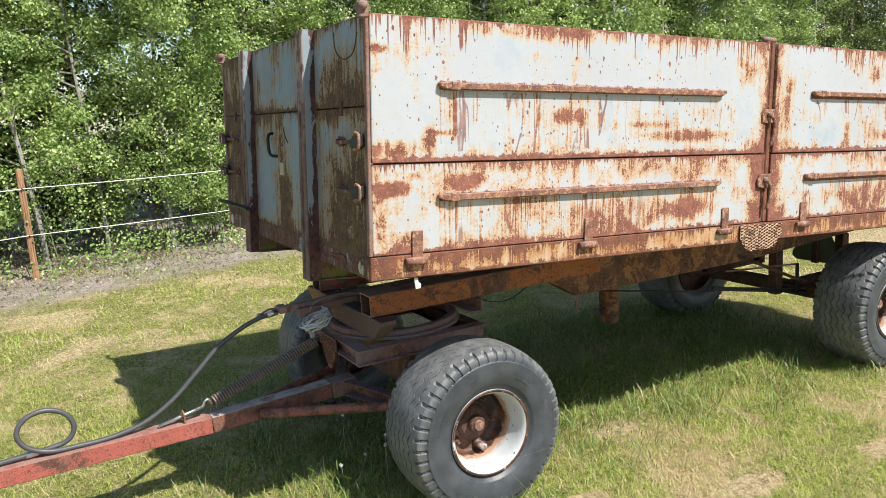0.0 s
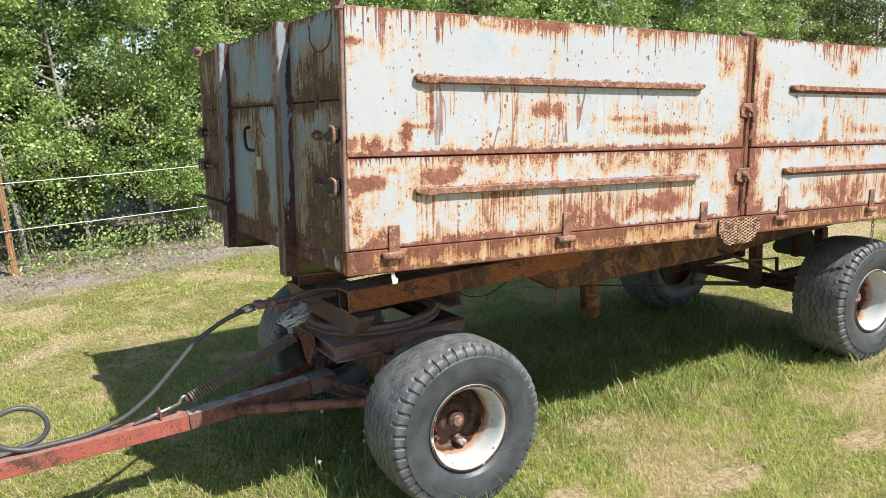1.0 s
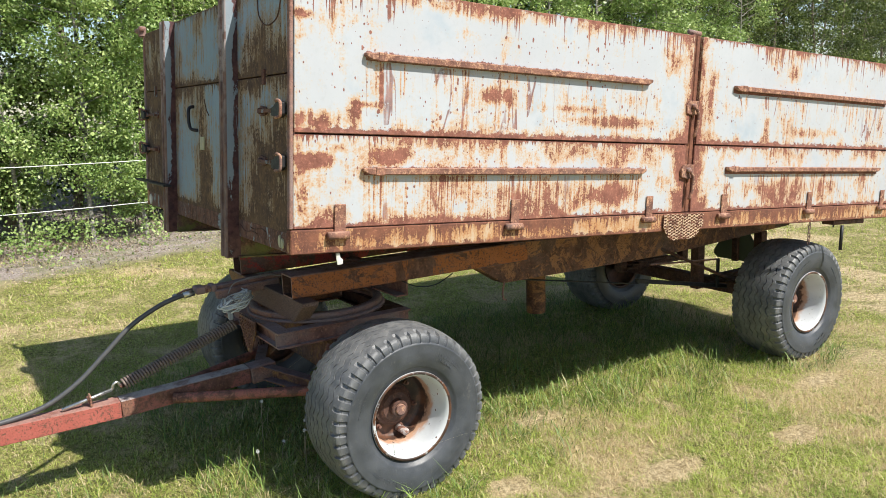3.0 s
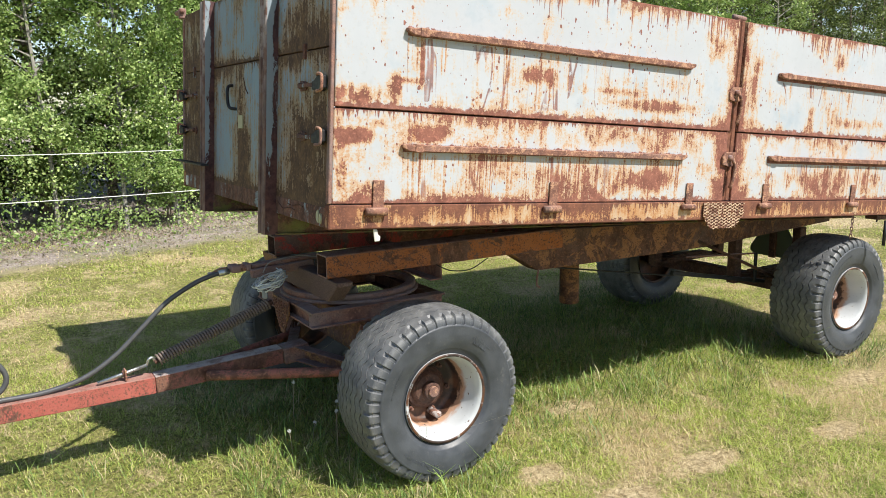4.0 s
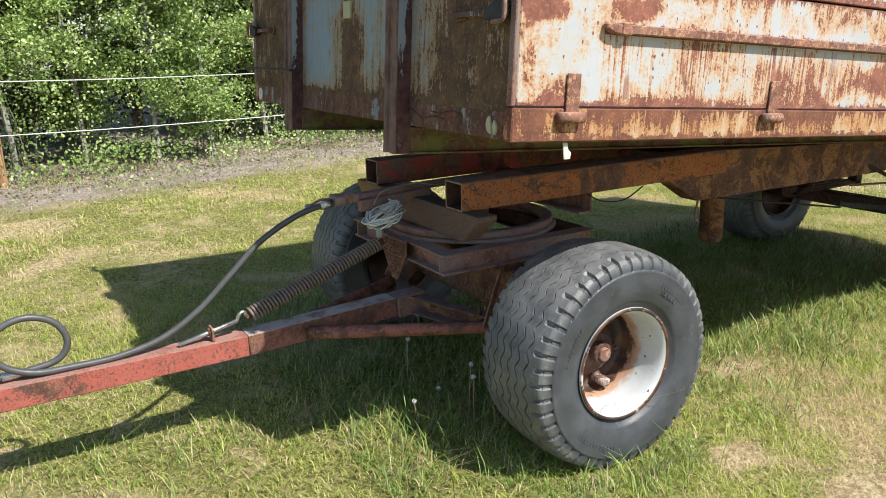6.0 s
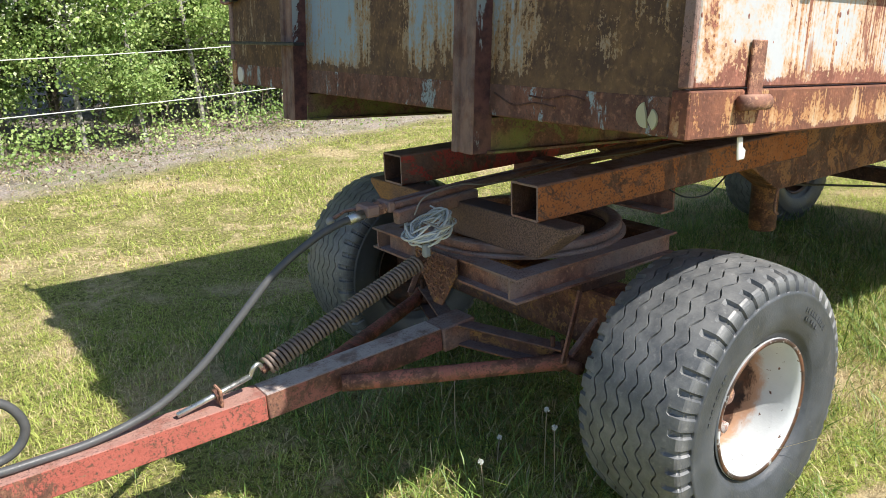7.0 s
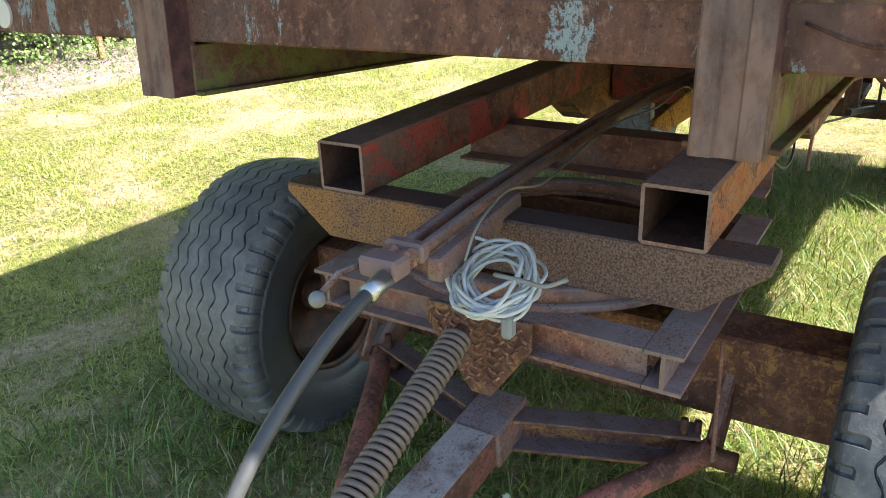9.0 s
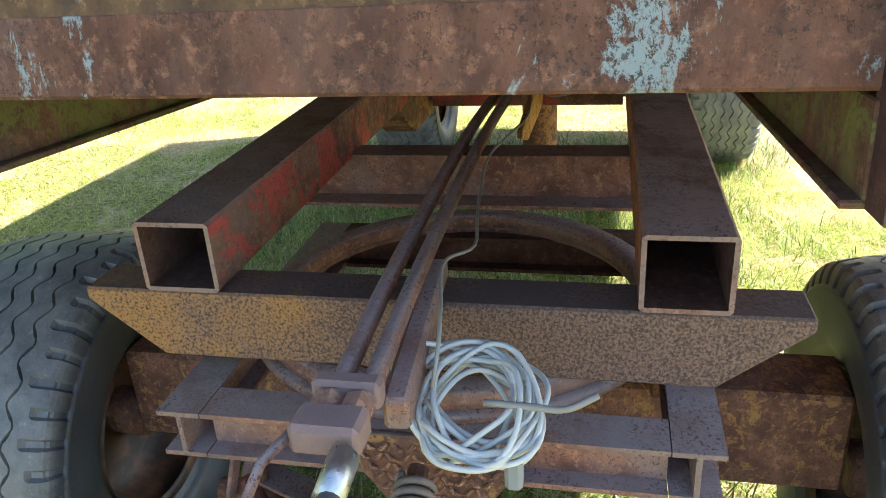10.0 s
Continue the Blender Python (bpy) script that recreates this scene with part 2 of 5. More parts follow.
FRONT_WORN = ((0.26, 1.24, 0.42, 0.46, 0.25), (0.12, 1.62, 0.22, 0.22, 0.12), (0.34, 1.84, 0.34, 0.24, 0.19), (0.10, 1.80, 0.12, 0.12, 0.07), (1.22, 1.25, 0.24, 0.36, 0.20), (1.25, 1.60, 0.12, 0.16, 0.09), (0.93, 1.32, 0.13, 0.42, 0.08), (1.30, 2.03, 0.16, 0.10, 0.12), (1.66, 1.84, 0.12, 0.20, 0.09), (2.22, 1.5, 0.60, 1.1, 0.21))
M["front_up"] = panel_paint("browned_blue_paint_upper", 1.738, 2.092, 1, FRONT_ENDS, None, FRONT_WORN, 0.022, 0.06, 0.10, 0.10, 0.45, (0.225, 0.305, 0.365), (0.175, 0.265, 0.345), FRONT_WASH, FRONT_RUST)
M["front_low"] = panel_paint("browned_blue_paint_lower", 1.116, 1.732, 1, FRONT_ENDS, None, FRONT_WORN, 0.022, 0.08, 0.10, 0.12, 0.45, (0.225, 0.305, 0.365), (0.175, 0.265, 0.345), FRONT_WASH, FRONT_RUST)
M["rail"] = panel_paint("rusted_bed_steel", 1.025, 1.124, 0, ((0.0, 0.06, 0.4), (2.392, 0.06, 0.3)), None, ((0.75, 1.06, 0.35, 0.05, -0.05), (1.3, 1.06, 0.3, 0.05, -0.05)), 0.075, 0.08, 0.04, 0.10, 0.45, (0.46, 0.36, 0.26), (0.34, 0.17, 0.09), ((0.46, 0.27, 0.12), (0.34, 0.14, 0.055)), ((0.11, 0.045, 0.032), (0.21, 0.085, 0.05)))
M["rail_front"] = rusty("rusted_front_steel", (0.20, 0.25, 0.27), 0.20, 0.95, 0, 0.5)


def post_paint(name):
    """Blue paint on the posts that flakes to purple rust beside the sheets and towards the foot; the outer face is worn brown."""
    n = Nodes(name)
    x, y, z = n.axis()
    flake = n.noise(11, 8, 0.75, n.mapped((1, 1, 0.38)), 0.5)
    flake = n.op("ADD", flake, n.op("ADD", n.ramp(x, -0.032, -0.006, -0.10, 0.11), n.ramp(z, 1.42, 1.10, 0.0, 0.20)))
    rust = n.mix(n.ramp(n.noise(22, 6, 0.7), 0.35, 0.65), (0.045, 0.021, 0.024), (0.115, 0.052, 0.048))
    paint = n.mix(n.noise(5, 4, 0.6), (0.20, 0.245, 0.275), (0.30, 0.35, 0.385))
    col = n.mix(n.ramp(flake, 0.49, 0.52), paint, rust)
    brown = n.mix(n.ramp(n.noise(16, 6, 0.7, n.mapped((1, 1, 0.4))), 0.4, 0.62), (0.20, 0.115, 0.085), (0.10, 0.058, 0.05))
    bleach = n.op("MULTIPLY", n.ramp(z, 1.45, 1.95, 0.15, 0.9), n.ramp(n.noise(8, 6, 0.7), 0.42, 0.55))
    brown = n.mix(bleach, brown, (0.36, 0.31, 0.295))
    col = n.mix(n.ramp(x, -0.047, -0.049), col, brown)
    n.bump(n.op("ADD", n.noise(70, 4, 0.7), n.op("MULTIPLY", n.ramp(flake, 0.49, 0.52), -0.5)), 0.5, 0.004)
    return n.done(col, n.ramp(n.noise(20, 3), 0.3, 0.7, 0.55, 0.85), 0.0, 0.35)


M["post_front"] = post_paint("flaking_blue_post_paint")
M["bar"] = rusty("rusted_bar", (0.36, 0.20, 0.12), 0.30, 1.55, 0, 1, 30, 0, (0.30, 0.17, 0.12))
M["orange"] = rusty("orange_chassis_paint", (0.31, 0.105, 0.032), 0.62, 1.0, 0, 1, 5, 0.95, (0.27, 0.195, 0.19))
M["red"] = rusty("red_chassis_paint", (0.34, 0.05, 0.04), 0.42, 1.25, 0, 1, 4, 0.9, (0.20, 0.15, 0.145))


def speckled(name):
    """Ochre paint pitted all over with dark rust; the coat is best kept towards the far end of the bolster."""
    n = Nodes(name)
    kept = n.op("ADD", n.axis()[1], n.op("MULTIPLY", n.op("SUBTRACT", n.noise(5, 5, 0.65), 0.5), 1.6))
    share = n.ramp(kept, 1.25, 1.85)
    base = n.mix(share, (0.215, 0.140, 0.115), (0.36, 0.185, 0.065))
    col = n.mix(n.ramp(n.noise(190, 5, 0.72), n.ramp(share, 0, 1, 0.40, 0.47), n.ramp(share, 0, 1, 0.60, 0.63)), base, (0.068, 0.046, 0.040))
    col = n.mix(n.ramp(n.noise(60, 5, 0.75), 0.50, 0.68, 0, 0.65), col, n.mix(share, (0.21, 0.125, 0.085), (0.24, 0.125, 0.060)))
    # shade put into the colour: upper faces are darkened by their normal
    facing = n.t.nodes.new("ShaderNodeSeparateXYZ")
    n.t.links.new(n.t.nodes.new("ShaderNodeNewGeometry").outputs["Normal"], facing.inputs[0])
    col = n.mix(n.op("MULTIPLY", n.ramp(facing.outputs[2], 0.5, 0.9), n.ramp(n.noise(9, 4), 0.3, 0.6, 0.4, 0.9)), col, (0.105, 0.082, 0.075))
    n.bump(n.noise(95, 3, 0.6), 0.6, 0.004)
    return n.done(col, 0.8, 0.0, 0.35)


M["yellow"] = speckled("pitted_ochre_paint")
M["guide"] = rusty("ochre_guide_paint", (0.40, 0.20, 0.045), 0.75, 1.0, 0, 1, 9)
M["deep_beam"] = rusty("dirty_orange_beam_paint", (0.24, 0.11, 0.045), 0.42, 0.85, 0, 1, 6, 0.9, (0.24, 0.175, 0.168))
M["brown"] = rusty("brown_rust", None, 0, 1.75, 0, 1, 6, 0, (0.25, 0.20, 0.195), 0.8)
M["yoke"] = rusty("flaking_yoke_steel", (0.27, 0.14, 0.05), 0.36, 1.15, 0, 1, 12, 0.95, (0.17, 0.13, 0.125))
M["stub"] = rusty("grey_painted_stub", (0.34, 0.30, 0.28), 0.55, 1.5, 0, 1, 12)
# dark rusted steel, also used to paint shade in hubs and board seam
M["dark_steel"] = rusty("dark_steel_and_shade", None, 0, 0.65)
M["brace"] = rusty("rusted_red_brace", (0.30, 0.105, 0.075), 0.42, 1.4, 0, 1, 14)
M["axle"] = rusty("rust_pitted_axle", (0.27, 0.14, 0.05), 0.26, 1.25, 0, 1, 26)
M["mesh"] = rusty("pale_expanded_metal", (0.50, 0.36, 0.24), 0.55, 1.5, 0, 1, 20)
M["plug"] = plain("blue_grey_plug", (0.24, 0.26, 0.275), 0.5, 0.0, 0.25, 30)
M["spring"] = plain("grey_brown_spring", (0.19, 0.145, 0.122), 0.6, 0.0, 0.4, 30, 0.4)
M["moss"] = rusty("mossy_rust", (0.10, 0.10, 0.03), 0.4, 0.9, 0.7)
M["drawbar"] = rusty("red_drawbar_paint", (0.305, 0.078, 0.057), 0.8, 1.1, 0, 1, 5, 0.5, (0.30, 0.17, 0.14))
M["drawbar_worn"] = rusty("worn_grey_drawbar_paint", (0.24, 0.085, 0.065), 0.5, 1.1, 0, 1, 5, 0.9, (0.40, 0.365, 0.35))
M["block"] = plain("pinkish_rusted_block", (0.26, 0.17, 0.15), 0.7, 0.0, 0.35, 25, 0.4)
M["hub"] = rusty("rusted_hub", None, 0, 1.0)
M["chrome"] = plain("bright_ram_steel", (0.75, 0.75, 0.74), 0.12, 1.0, 0.08, 6, 0.02)
M["zinc"] = plain("zinc_fitting", (0.55, 0.56, 0.55), 0.35, 0.9, 0.2, 30)
M["hose"] = plain("black_hose_rubber", (0.075, 0.077, 0.08), 0.45, 0.0, 0.3, 25)
M["cable"] = plain("grey_white_cable", (0.58, 0.60, 0.58), 0.5, 0.0, 0.25, 30)
M["ball"] = plain("dull_grey_knob", (0.27, 0.275, 0.265), 0.6, 0.0, 0.25, 40)
M["lead"] = plain("dirty_cable_sheath", (0.30, 0.29, 0.26), 0.6, 0.0, 0.3, 20)
M["black"] = plain("black_iron", (0.02, 0.02, 0.022), 0.5, 0.2, 0.3, 20)
M["white"] = plain("white_bracket", (0.62, 0.61, 0.56), 0.6, 0.0, 0.2, 30)
M["label"] = plain("pale_yellow_plate", (0.42, 0.41, 0.26), 0.5, 0.0, 0.15, 30)
M["green"] = plain("dull_green_plate", (0.09, 0.11, 0.06), 0.6, 0.0, 0.3, 10)


def timber(name):
    n = Nodes(name)
    grain = n.noise(1.0, 5, 0.65, n.mapped((60, 60, 2.5)), 0.3)
    col = n.mix(n.ramp(grain, 0.35, 0.65), (0.17, 0.085, 0.045), (0.42, 0.24, 0.13))
    col = n.mix(n.ramp(n.noise(3, 4, 0.6), 0.5, 0.75, 0, 0.6), col, (0.30, 0.25, 0.20))
    n.bump(grain, 0.6, 0.006)
    return n.done(col, 0.85, 0.0, 0.3)


M["post"] = timber("weathered_post_wood")
M["wire"] = plain("white_fence_tape", (0.80, 0.80, 0.76), 0.6, 0.0, 0.1, 40)


def tyre_material():
    n = Nodes("worn_tyre_rubber")
    x, y, z = n.axis()
    r = n.op("SQRT", n.op("ADD", n.op("MULTIPLY", x, x), n.op("MULTIPLY", z, z)))
    side = n.mix(n.ramp(n.noise(9, 6, 0.65), 0.3, 0.75), (0.038, 0.043, 0.050), (0.066, 0.073, 0.083))
    scuff = n.ramp(n.noise(26, 7, 0.75, None, 0.4), 0.56, 0.72, 0, 0.6)
    side = n.mix(scuff, side, (0.12, 0.12, 0.115))
    tread = n.mix(n.ramp(n.noise(12, 6, 0.7), 0.3, 0.7), (0.085, 0.09, 0.096), (0.19, 0.193, 0.192))
    tread = n.mix(n.ramp(n.noise(50, 4, 0.7), 0.55, 0.75, 0, 0.6), tread, (0.30, 0.295, 0.285))
    col = n.mix(n.ramp(n.op("ADD", r, n.op("MULTIPLY", n.op("SUBTRACT", n.noise(14, 4), 0.5), 0.03)), 0.392, 0.434), side, tread)
    n.bump(n.op("ADD", n.noise(160, 3), n.op("MULTIPLY", n.noise(34, 4, 0.7), 0.6)), 0.3, 0.003)
    return n.done(col, n.ramp(n.noise(9, 4), 0.3, 0.7, 0.40, 0.58), 0.0, 0.55)


def rim_material():
    n = Nodes("white_rim_paint")
    x, y, z = n.axis()
    col = n.mix(n.noise(10, 4), (0.46, 0.48, 0.49), (0.60, 0.62, 0.62))
    fleck = n.ramp(n.noise(46, 3, 0.6), 0.67, 0.70)
    edge_rust = n.op("MULTIPLY", n.ramp(n.noise(16, 6, 0.7), 0.36, 0.46), n.ramp(y, -0.1800, -0.1835))
    wavy = n.op("MULTIPLY", n.op("SUBTRACT", n.noise(7, 6, 0.7, None, 0.5), 0.5), 0.16)
    streaks = n.op("ADD", y, wavy)
    halo = n.ramp(streaks, -0.075, -0.030)
    col = n.mix(n.op("MULTIPLY", halo, 0.85), col, n.mix(n.noise(20, 4), (0.42, 0.17, 0.06), (0.50, 0.30, 0.17)))
    # disc rust, its colour deepened further to hold the shade of the dish
    deep = n.ramp(streaks, -0.022, -0.002)
    shaded_rust = n.mix(n.ramp(n.noise(11, 5, 0.65), 0.40, 0.66), (0.032, 0.019, 0.015), (0.13, 0.055, 0.028))
    col = n.mix(n.op("MAXIMUM", deep, n.op("MAXIMUM", fleck, edge_rust)), col, shaded_rust)
    n.bump(n.noise(70, 3), 0.3, 0.003)
    return n.done(col, 0.5)


M["tyre"] = tyre_material()
M["rim"] = rim_material()


def leaf_material(name, a, b):
    n = Nodes(name)
    r = n.op("POWER", n.random(True), 1.25)
    col = n.mix(r, a, b)
    col = n.mix(n.ramp(n.noise(0.7, 3), 0.4, 0.7), col, tuple(v * 0.75 for v in a))
    mat = n.done(col, 0.42, 0.0, 0.5)
    back = n.t.nodes.new("ShaderNodeBsdfTranslucent")
    add = n.t.nodes.new("ShaderNodeMixShader")
    out = n.t.nodes["Material Output"]
    n.t.links.new(col, back.inputs[0])
    add.inputs[0].default_value = 0.28
    n.t.links.new(n.bsdf.outputs[0], add.inputs[1]), n.t.links.new(back.outputs[0], add.inputs[2])
    n.t.links.new(add.outputs[0], out.inputs[0])
    return mat


M["leaf"] = leaf_material("birch_leaves", (0.18, 0.30, 0.065), (0.60, 0.71, 0.29))
# back-row leaves coloured darker, so gaps between the front crowns look shaded
M["leaf_far"] = leaf_material("shade_dark_leaves", (0.045, 0.075, 0.014), (0.24, 0.31, 0.07))
M["weed"] = leaf_material("dry_stems", (0.26, 0.20, 0.14), (0.56, 0.48, 0.38))


def bark_material(name, pale):
    n = Nodes(name)
    col = n.mix(n.ramp(n.noise(1.0, 4, 0.6, n.mapped((6, 6, 22))), 0.5, 0.66), pale, (0.05, 0.045, 0.04))
    n.bump(n.noise(30, 4), 0.4, 0.01)
    return n.done(col, 0.8)


M["birch"] = bark_material("birch_bark", (0.30, 0.285, 0.25))
M["bark"] = bark_material("grey_bark", (0.20, 0.16, 0.12))


# places where the lawn is worn to bare thatch: (x, y, half length, half width)
WORN_SPOTS = ((1.95, -0.455, 0.24, 0.13), (1.84, 0.54, 0.20, 0.13), (1.32, -0.50, 0.20, 0.14), (1.13, -0.08, 0.16, 0.11), (3.82, -0.20, 0.30, 0.13), (2.9, -0.62, 0.22, 0.12))


def straw_share(n):
    """Where the lawn has dried to straw: broad and small patches with ragged edges, and worn spots."""
    x, y, z = n.axis()
    p = n.op("MAXIMUM", n.ramp(n.noise(0.8, 5, 0.62, None, 0.5), 0.48, 0.62), n.ramp(n.noise(3.1, 5, 0.65, None, 0.4), 0.52, 0.66, 0, 0.85))
    frayed = n.op("MULTIPLY_ADD", n.noise(9, 5, 0.7), 1.5, -0.75)
    for sx, sy, a, b in WORN_SPOTS:
        dx, dy = n.op("DIVIDE", n.op("SUBTRACT", x, sx), a), n.op("DIVIDE", n.op("SUBTRACT", y, sy), b)
        far = n.op("SQRT", n.op("ADD", n.op("MULTIPLY", dx, dx), n.op("MULTIPLY", dy, dy)))
        p = n.op("MAXIMUM", p, n.ramp(n.op("ADD", far, frayed), 1.1, 0.6, 0, 1.5))
    return p


def ground_material():
    n = Nodes("lawn_soil")
    x, y, z = n.axis()
    thatch = n.mix(n.ramp(n.noise(28, 6, 0.75), 0.35, 0.65), (0.30, 0.225, 0.115), (0.74, 0.61, 0.38))
    green = n.mix(n.ramp(n.noise(30, 6, 0.75), 0.35, 0.65), (0.09, 0.095, 0.026), (0.40, 0.38, 0.13))
    lawn = n.mix(n.op("MAXIMUM", straw_share(n), n.ramp(n.noise(25, 4), 0.55, 0.75, 0, 0.7)), green, thatch)
    litter = n.mix(n.ramp(n.noise(38, 7, 0.8), 0.36, 0.66), (0.19, 0.155, 0.14), (0.64, 0.55, 0.50))
    litter = n.mix(n.ramp(n.noise(6, 5, 0.7), 0.5, 0.7, 0, 0.6), litter, (0.30, 0.24, 0.19))
    far_way = n.op("ADD", n.op("SUBTRACT", y, n.op("MULTIPLY", x, 0.2)), n.op("MULTIPLY", n.op("SUBTRACT", n.noise(0.8, 4), 0.5), 1.4))
    litter = n.mix(n.ramp(n.noise(2.5, 5, 0.7), 0.45, 0.62, 0, 0.55), litter, (0.20, 0.22, 0.08))
    strip = n.ramp(far_way, 7.5, 8.5)
    col = n.mix(strip, lawn, litter)
    n.bump(n.op("ADD", n.noise(60, 5, 0.7), n.op("MULTIPLY", n.noise(9, 4), 0.8)), 0.9, 0.03)
    return n.done(col, 0.9, 0.0, 0.2)


def grass_material():
    n = Nodes("grass_blades")
    r = n.random(True)
    deep = n.mix(r, (0.22, 0.32, 0.055), (0.42, 0.49, 0.12))
    fresh = n.mix(r, (0.37, 0.45, 0.09), (0.60, 0.65, 0.19))
    green = n.mix(n.ramp(n.noise(4.5, 5, 0.65, None, 0.5), 0.37, 0.57), deep, fresh)
    dry = n.mix(r, (0.50, 0.40, 0.21), (0.80, 0.67, 0.41))
    clump = n.ramp(n.noise(13, 4, 0.6), 0.42, 0.66)
    share = n.op("ADD", n.op("MULTIPLY", straw_share(n), 0.60), n.op("MULTIPLY_ADD", clump, 0.40, 0.10))
    pick = n.op("LESS_THAN", n.op("FRACT", n.op("MULTIPLY", r, 37.7)), share)
    col = n.mix(pick, green, dry)
    mat = n.done(col, 0.6, 0.0, 0.3)
    back = n.t.nodes.new("ShaderNodeBsdfTranslucent")
    add = n.t.nodes.new("ShaderNodeMixShader")
    n.t.links.new(col, back.inputs[0])
    add.inputs[0].default_value = 0.35
    n.t.links.new(n.bsdf.outputs[0], add.inputs[1]), n.t.links.new(back.outputs[0], add.inputs[2])
    n.t.links.new(add.outputs[0], n.t.nodes["Material Output"].inputs[0])
    return mat


def long_grass_material():
    n = Nodes("long_shade_green_grass")
    r = n.random(True)
    # green set darker than the lawn, which also paints shade under the bed
    col = n.mix(n.op("LESS_THAN", n.op("FRACT", n.op("MULTIPLY", r, 53.1)), 0.12), n.mix(r, (0.065, 0.125, 0.02), (0.21, 0.31, 0.062)), (0.42, 0.36, 0.20))
    return n.done(col, 0.5, 0.0, 0.4)


M["long_grass"] = long_grass_material()
M["ground"] = ground_material()
M["grass"] = grass_material()


# ---- mesh helpers ----
def part(name, bm, material, parent=None, label="", m=None, smooth=False):
    """Links a bmesh as one mesh object, under a thing or a part."""
    me = bpy.data.meshes.new(name)
    bmesh.ops.recalc_face_normals(bm, faces=bm.faces)
    if smooth:
        for f in bm.faces:
            f.smooth = True
    bm.to_mesh(me)
    bm.free()
    me.materials.append(M[material] if isinstance(material, str) else material)
    ob = new(name, me)
    if parent is not None:
        ob.parent = parent
    if m is not None:
        ob.matrix_basis = m
    if label:
        ob["label"] = label
    return ob


def thing(name, label, category, at=(0, 0, 0), group=""):
    ob = new(name)
    ob.location = at
    return tagged(ob, label, category, group)


def boxes(spans, bevel=0.004):
    """A bmesh of boxes (x0, x1, y0, y1, z0, z1) with eased edges."""
    bm = bmesh.new()
    for x0, x1, y0, y1, z0, z1 in spans:
        v = [bm.verts.new((x, y, z)) for x in (x0, x1) for y in (y0, y1) for z in (z0, z1)]
        for q in ((0, 1, 3, 2), (4, 6, 7, 5), (0, 4, 5, 1), (2, 3, 7, 6), (0, 2, 6, 4), (1, 5, 7, 3)):
            bm.faces.new([v[k] for k in q])
    if bevel:
        bmesh.ops.recalc_face_normals(bm, faces=bm.faces)
        bmesh.ops.bevel(bm, geom=bm.edges[:], offset=bevel, segments=1, affect="EDGES")
    return bm


def prism(bm, outline, axis, lo, hi, bevel=0.0):
    """Adds a flat outline drawn out along an axis ("x", "y" or "z"); the outline holds the other two, in order."""
    k = "xyz".index(axis)
    rows = []
    for d in (lo, hi):
        row = []
        for a, b in outline:
            p = [a, b]
            p.insert(k, d)
            row.append(bm.verts.new(p))
        rows.append(row)
    faces = [bm.faces.new(rows[0]), bm.faces.new(rows[1][::-1])]
    for i in range(len(outline)):
        j = (i + 1) % len(outline)
        faces.append(bm.faces.new((rows[0][i], rows[0][j], rows[1][j], rows[1][i])))
    if bevel:
        bmesh.ops.recalc_face_normals(bm, faces=faces)
        bmesh.ops.bevel(bm, geom=list({e for f in faces for e in f.edges}), offset=bevel, segments=1, affect="EDGES")
    return bm


def smooth_way(points, steps=6):
    """Points on a smooth line through the given ones."""
    p = [Vector(q) for q in points]
    p = [2 * p[0] - p[1]] + p + [2 * p[-1] - p[-2]]
    out = []
    for i in range(1, len(p) - 2):
        for s in range(steps):
            t = s / steps
            a, b, c, d = p[i - 1], p[i], p[i + 1], p[i + 2]
            out.append(0.5 * (2 * b + (c - a) * t + (2 * a - 5 * b + 4 * c - d) * t * t + (3 * b - a - 3 * c + d) * t ** 3))
    out.append(p[-2])
    return out


def tube(bm, points, radius, sides=10, closed_ends=True, taper=None):
    """Adds a round tube along the points. taper: the radius at the end."""
    pts = [Vector(p) for p in points]
    rings = []
    last = None
    for i, p in enumerate(pts):
        d = (pts[min(i + 1, len(pts) - 1)] - pts[max(i - 1, 0)]).normalized()
        if last is None:
            u = d.orthogonal().normalized()
        else:
            u = (last - d * last.dot(d)).normalized()
        last = u
        w = d.cross(u)
        r = radius if taper is None else radius + (taper - radius) * i / max(1, len(pts) - 1)
        rings.append([bm.verts.new(p + r * (math.cos(a) * u + math.sin(a) * w)) for a in (2 * math.pi * k / sides for k in range(sides))])
    for a, b in zip(rings, rings[1:]):
        for k in range(sides):
            j = (k + 1) % sides
            bm.faces.new((a[k], a[j], b[j], b[k]))
    if closed_ends:
        bm.faces.new(rings[0][::-1]), bm.faces.new(rings[-1])
    return bm


def lathe(bm, profile, segs=48, closed=False):
    """Adds a shape turned about the y axis; profile: (y, radius)."""
    rings = []
    for y, r in profile:
        rings.append([bm.verts.new((r * math.sin(2 * math.pi * k / segs), y, r * math.cos(2 * math.pi * k / segs))) for k in range(segs)])
    pairs = list(zip(rings, rings[1:])) + ([(rings[-1], rings[0])] if closed else [])
    for a, b in pairs:
        for k in range(segs):
            j = (k + 1) % segs
            bm.faces.new((a[k], a[j], b[j], b[k]))
    return bm


def quick_mesh(name, verts, quads, tris=None):
    """A mesh straight from arrays."""
    me = bpy.data.meshes.new(name)
    faces = quads if tris is None else tris
    k = faces.shape[1]
    me.vertices.add(len(verts))
    me.vertices.foreach_set("co", np.ascontiguousarray(verts, np.float32).ravel())
    me.loops.add(faces.size)
    me.loops.foreach_set("vertex_index", np.ascontiguousarray(faces, np.int32).ravel())
    me.polygons.add(len(faces))
    me.polygons.foreach_set("loop_start", np.arange(0, faces.size, k, dtype=np.int32))
    me.update(calc_edges=True)
    return me


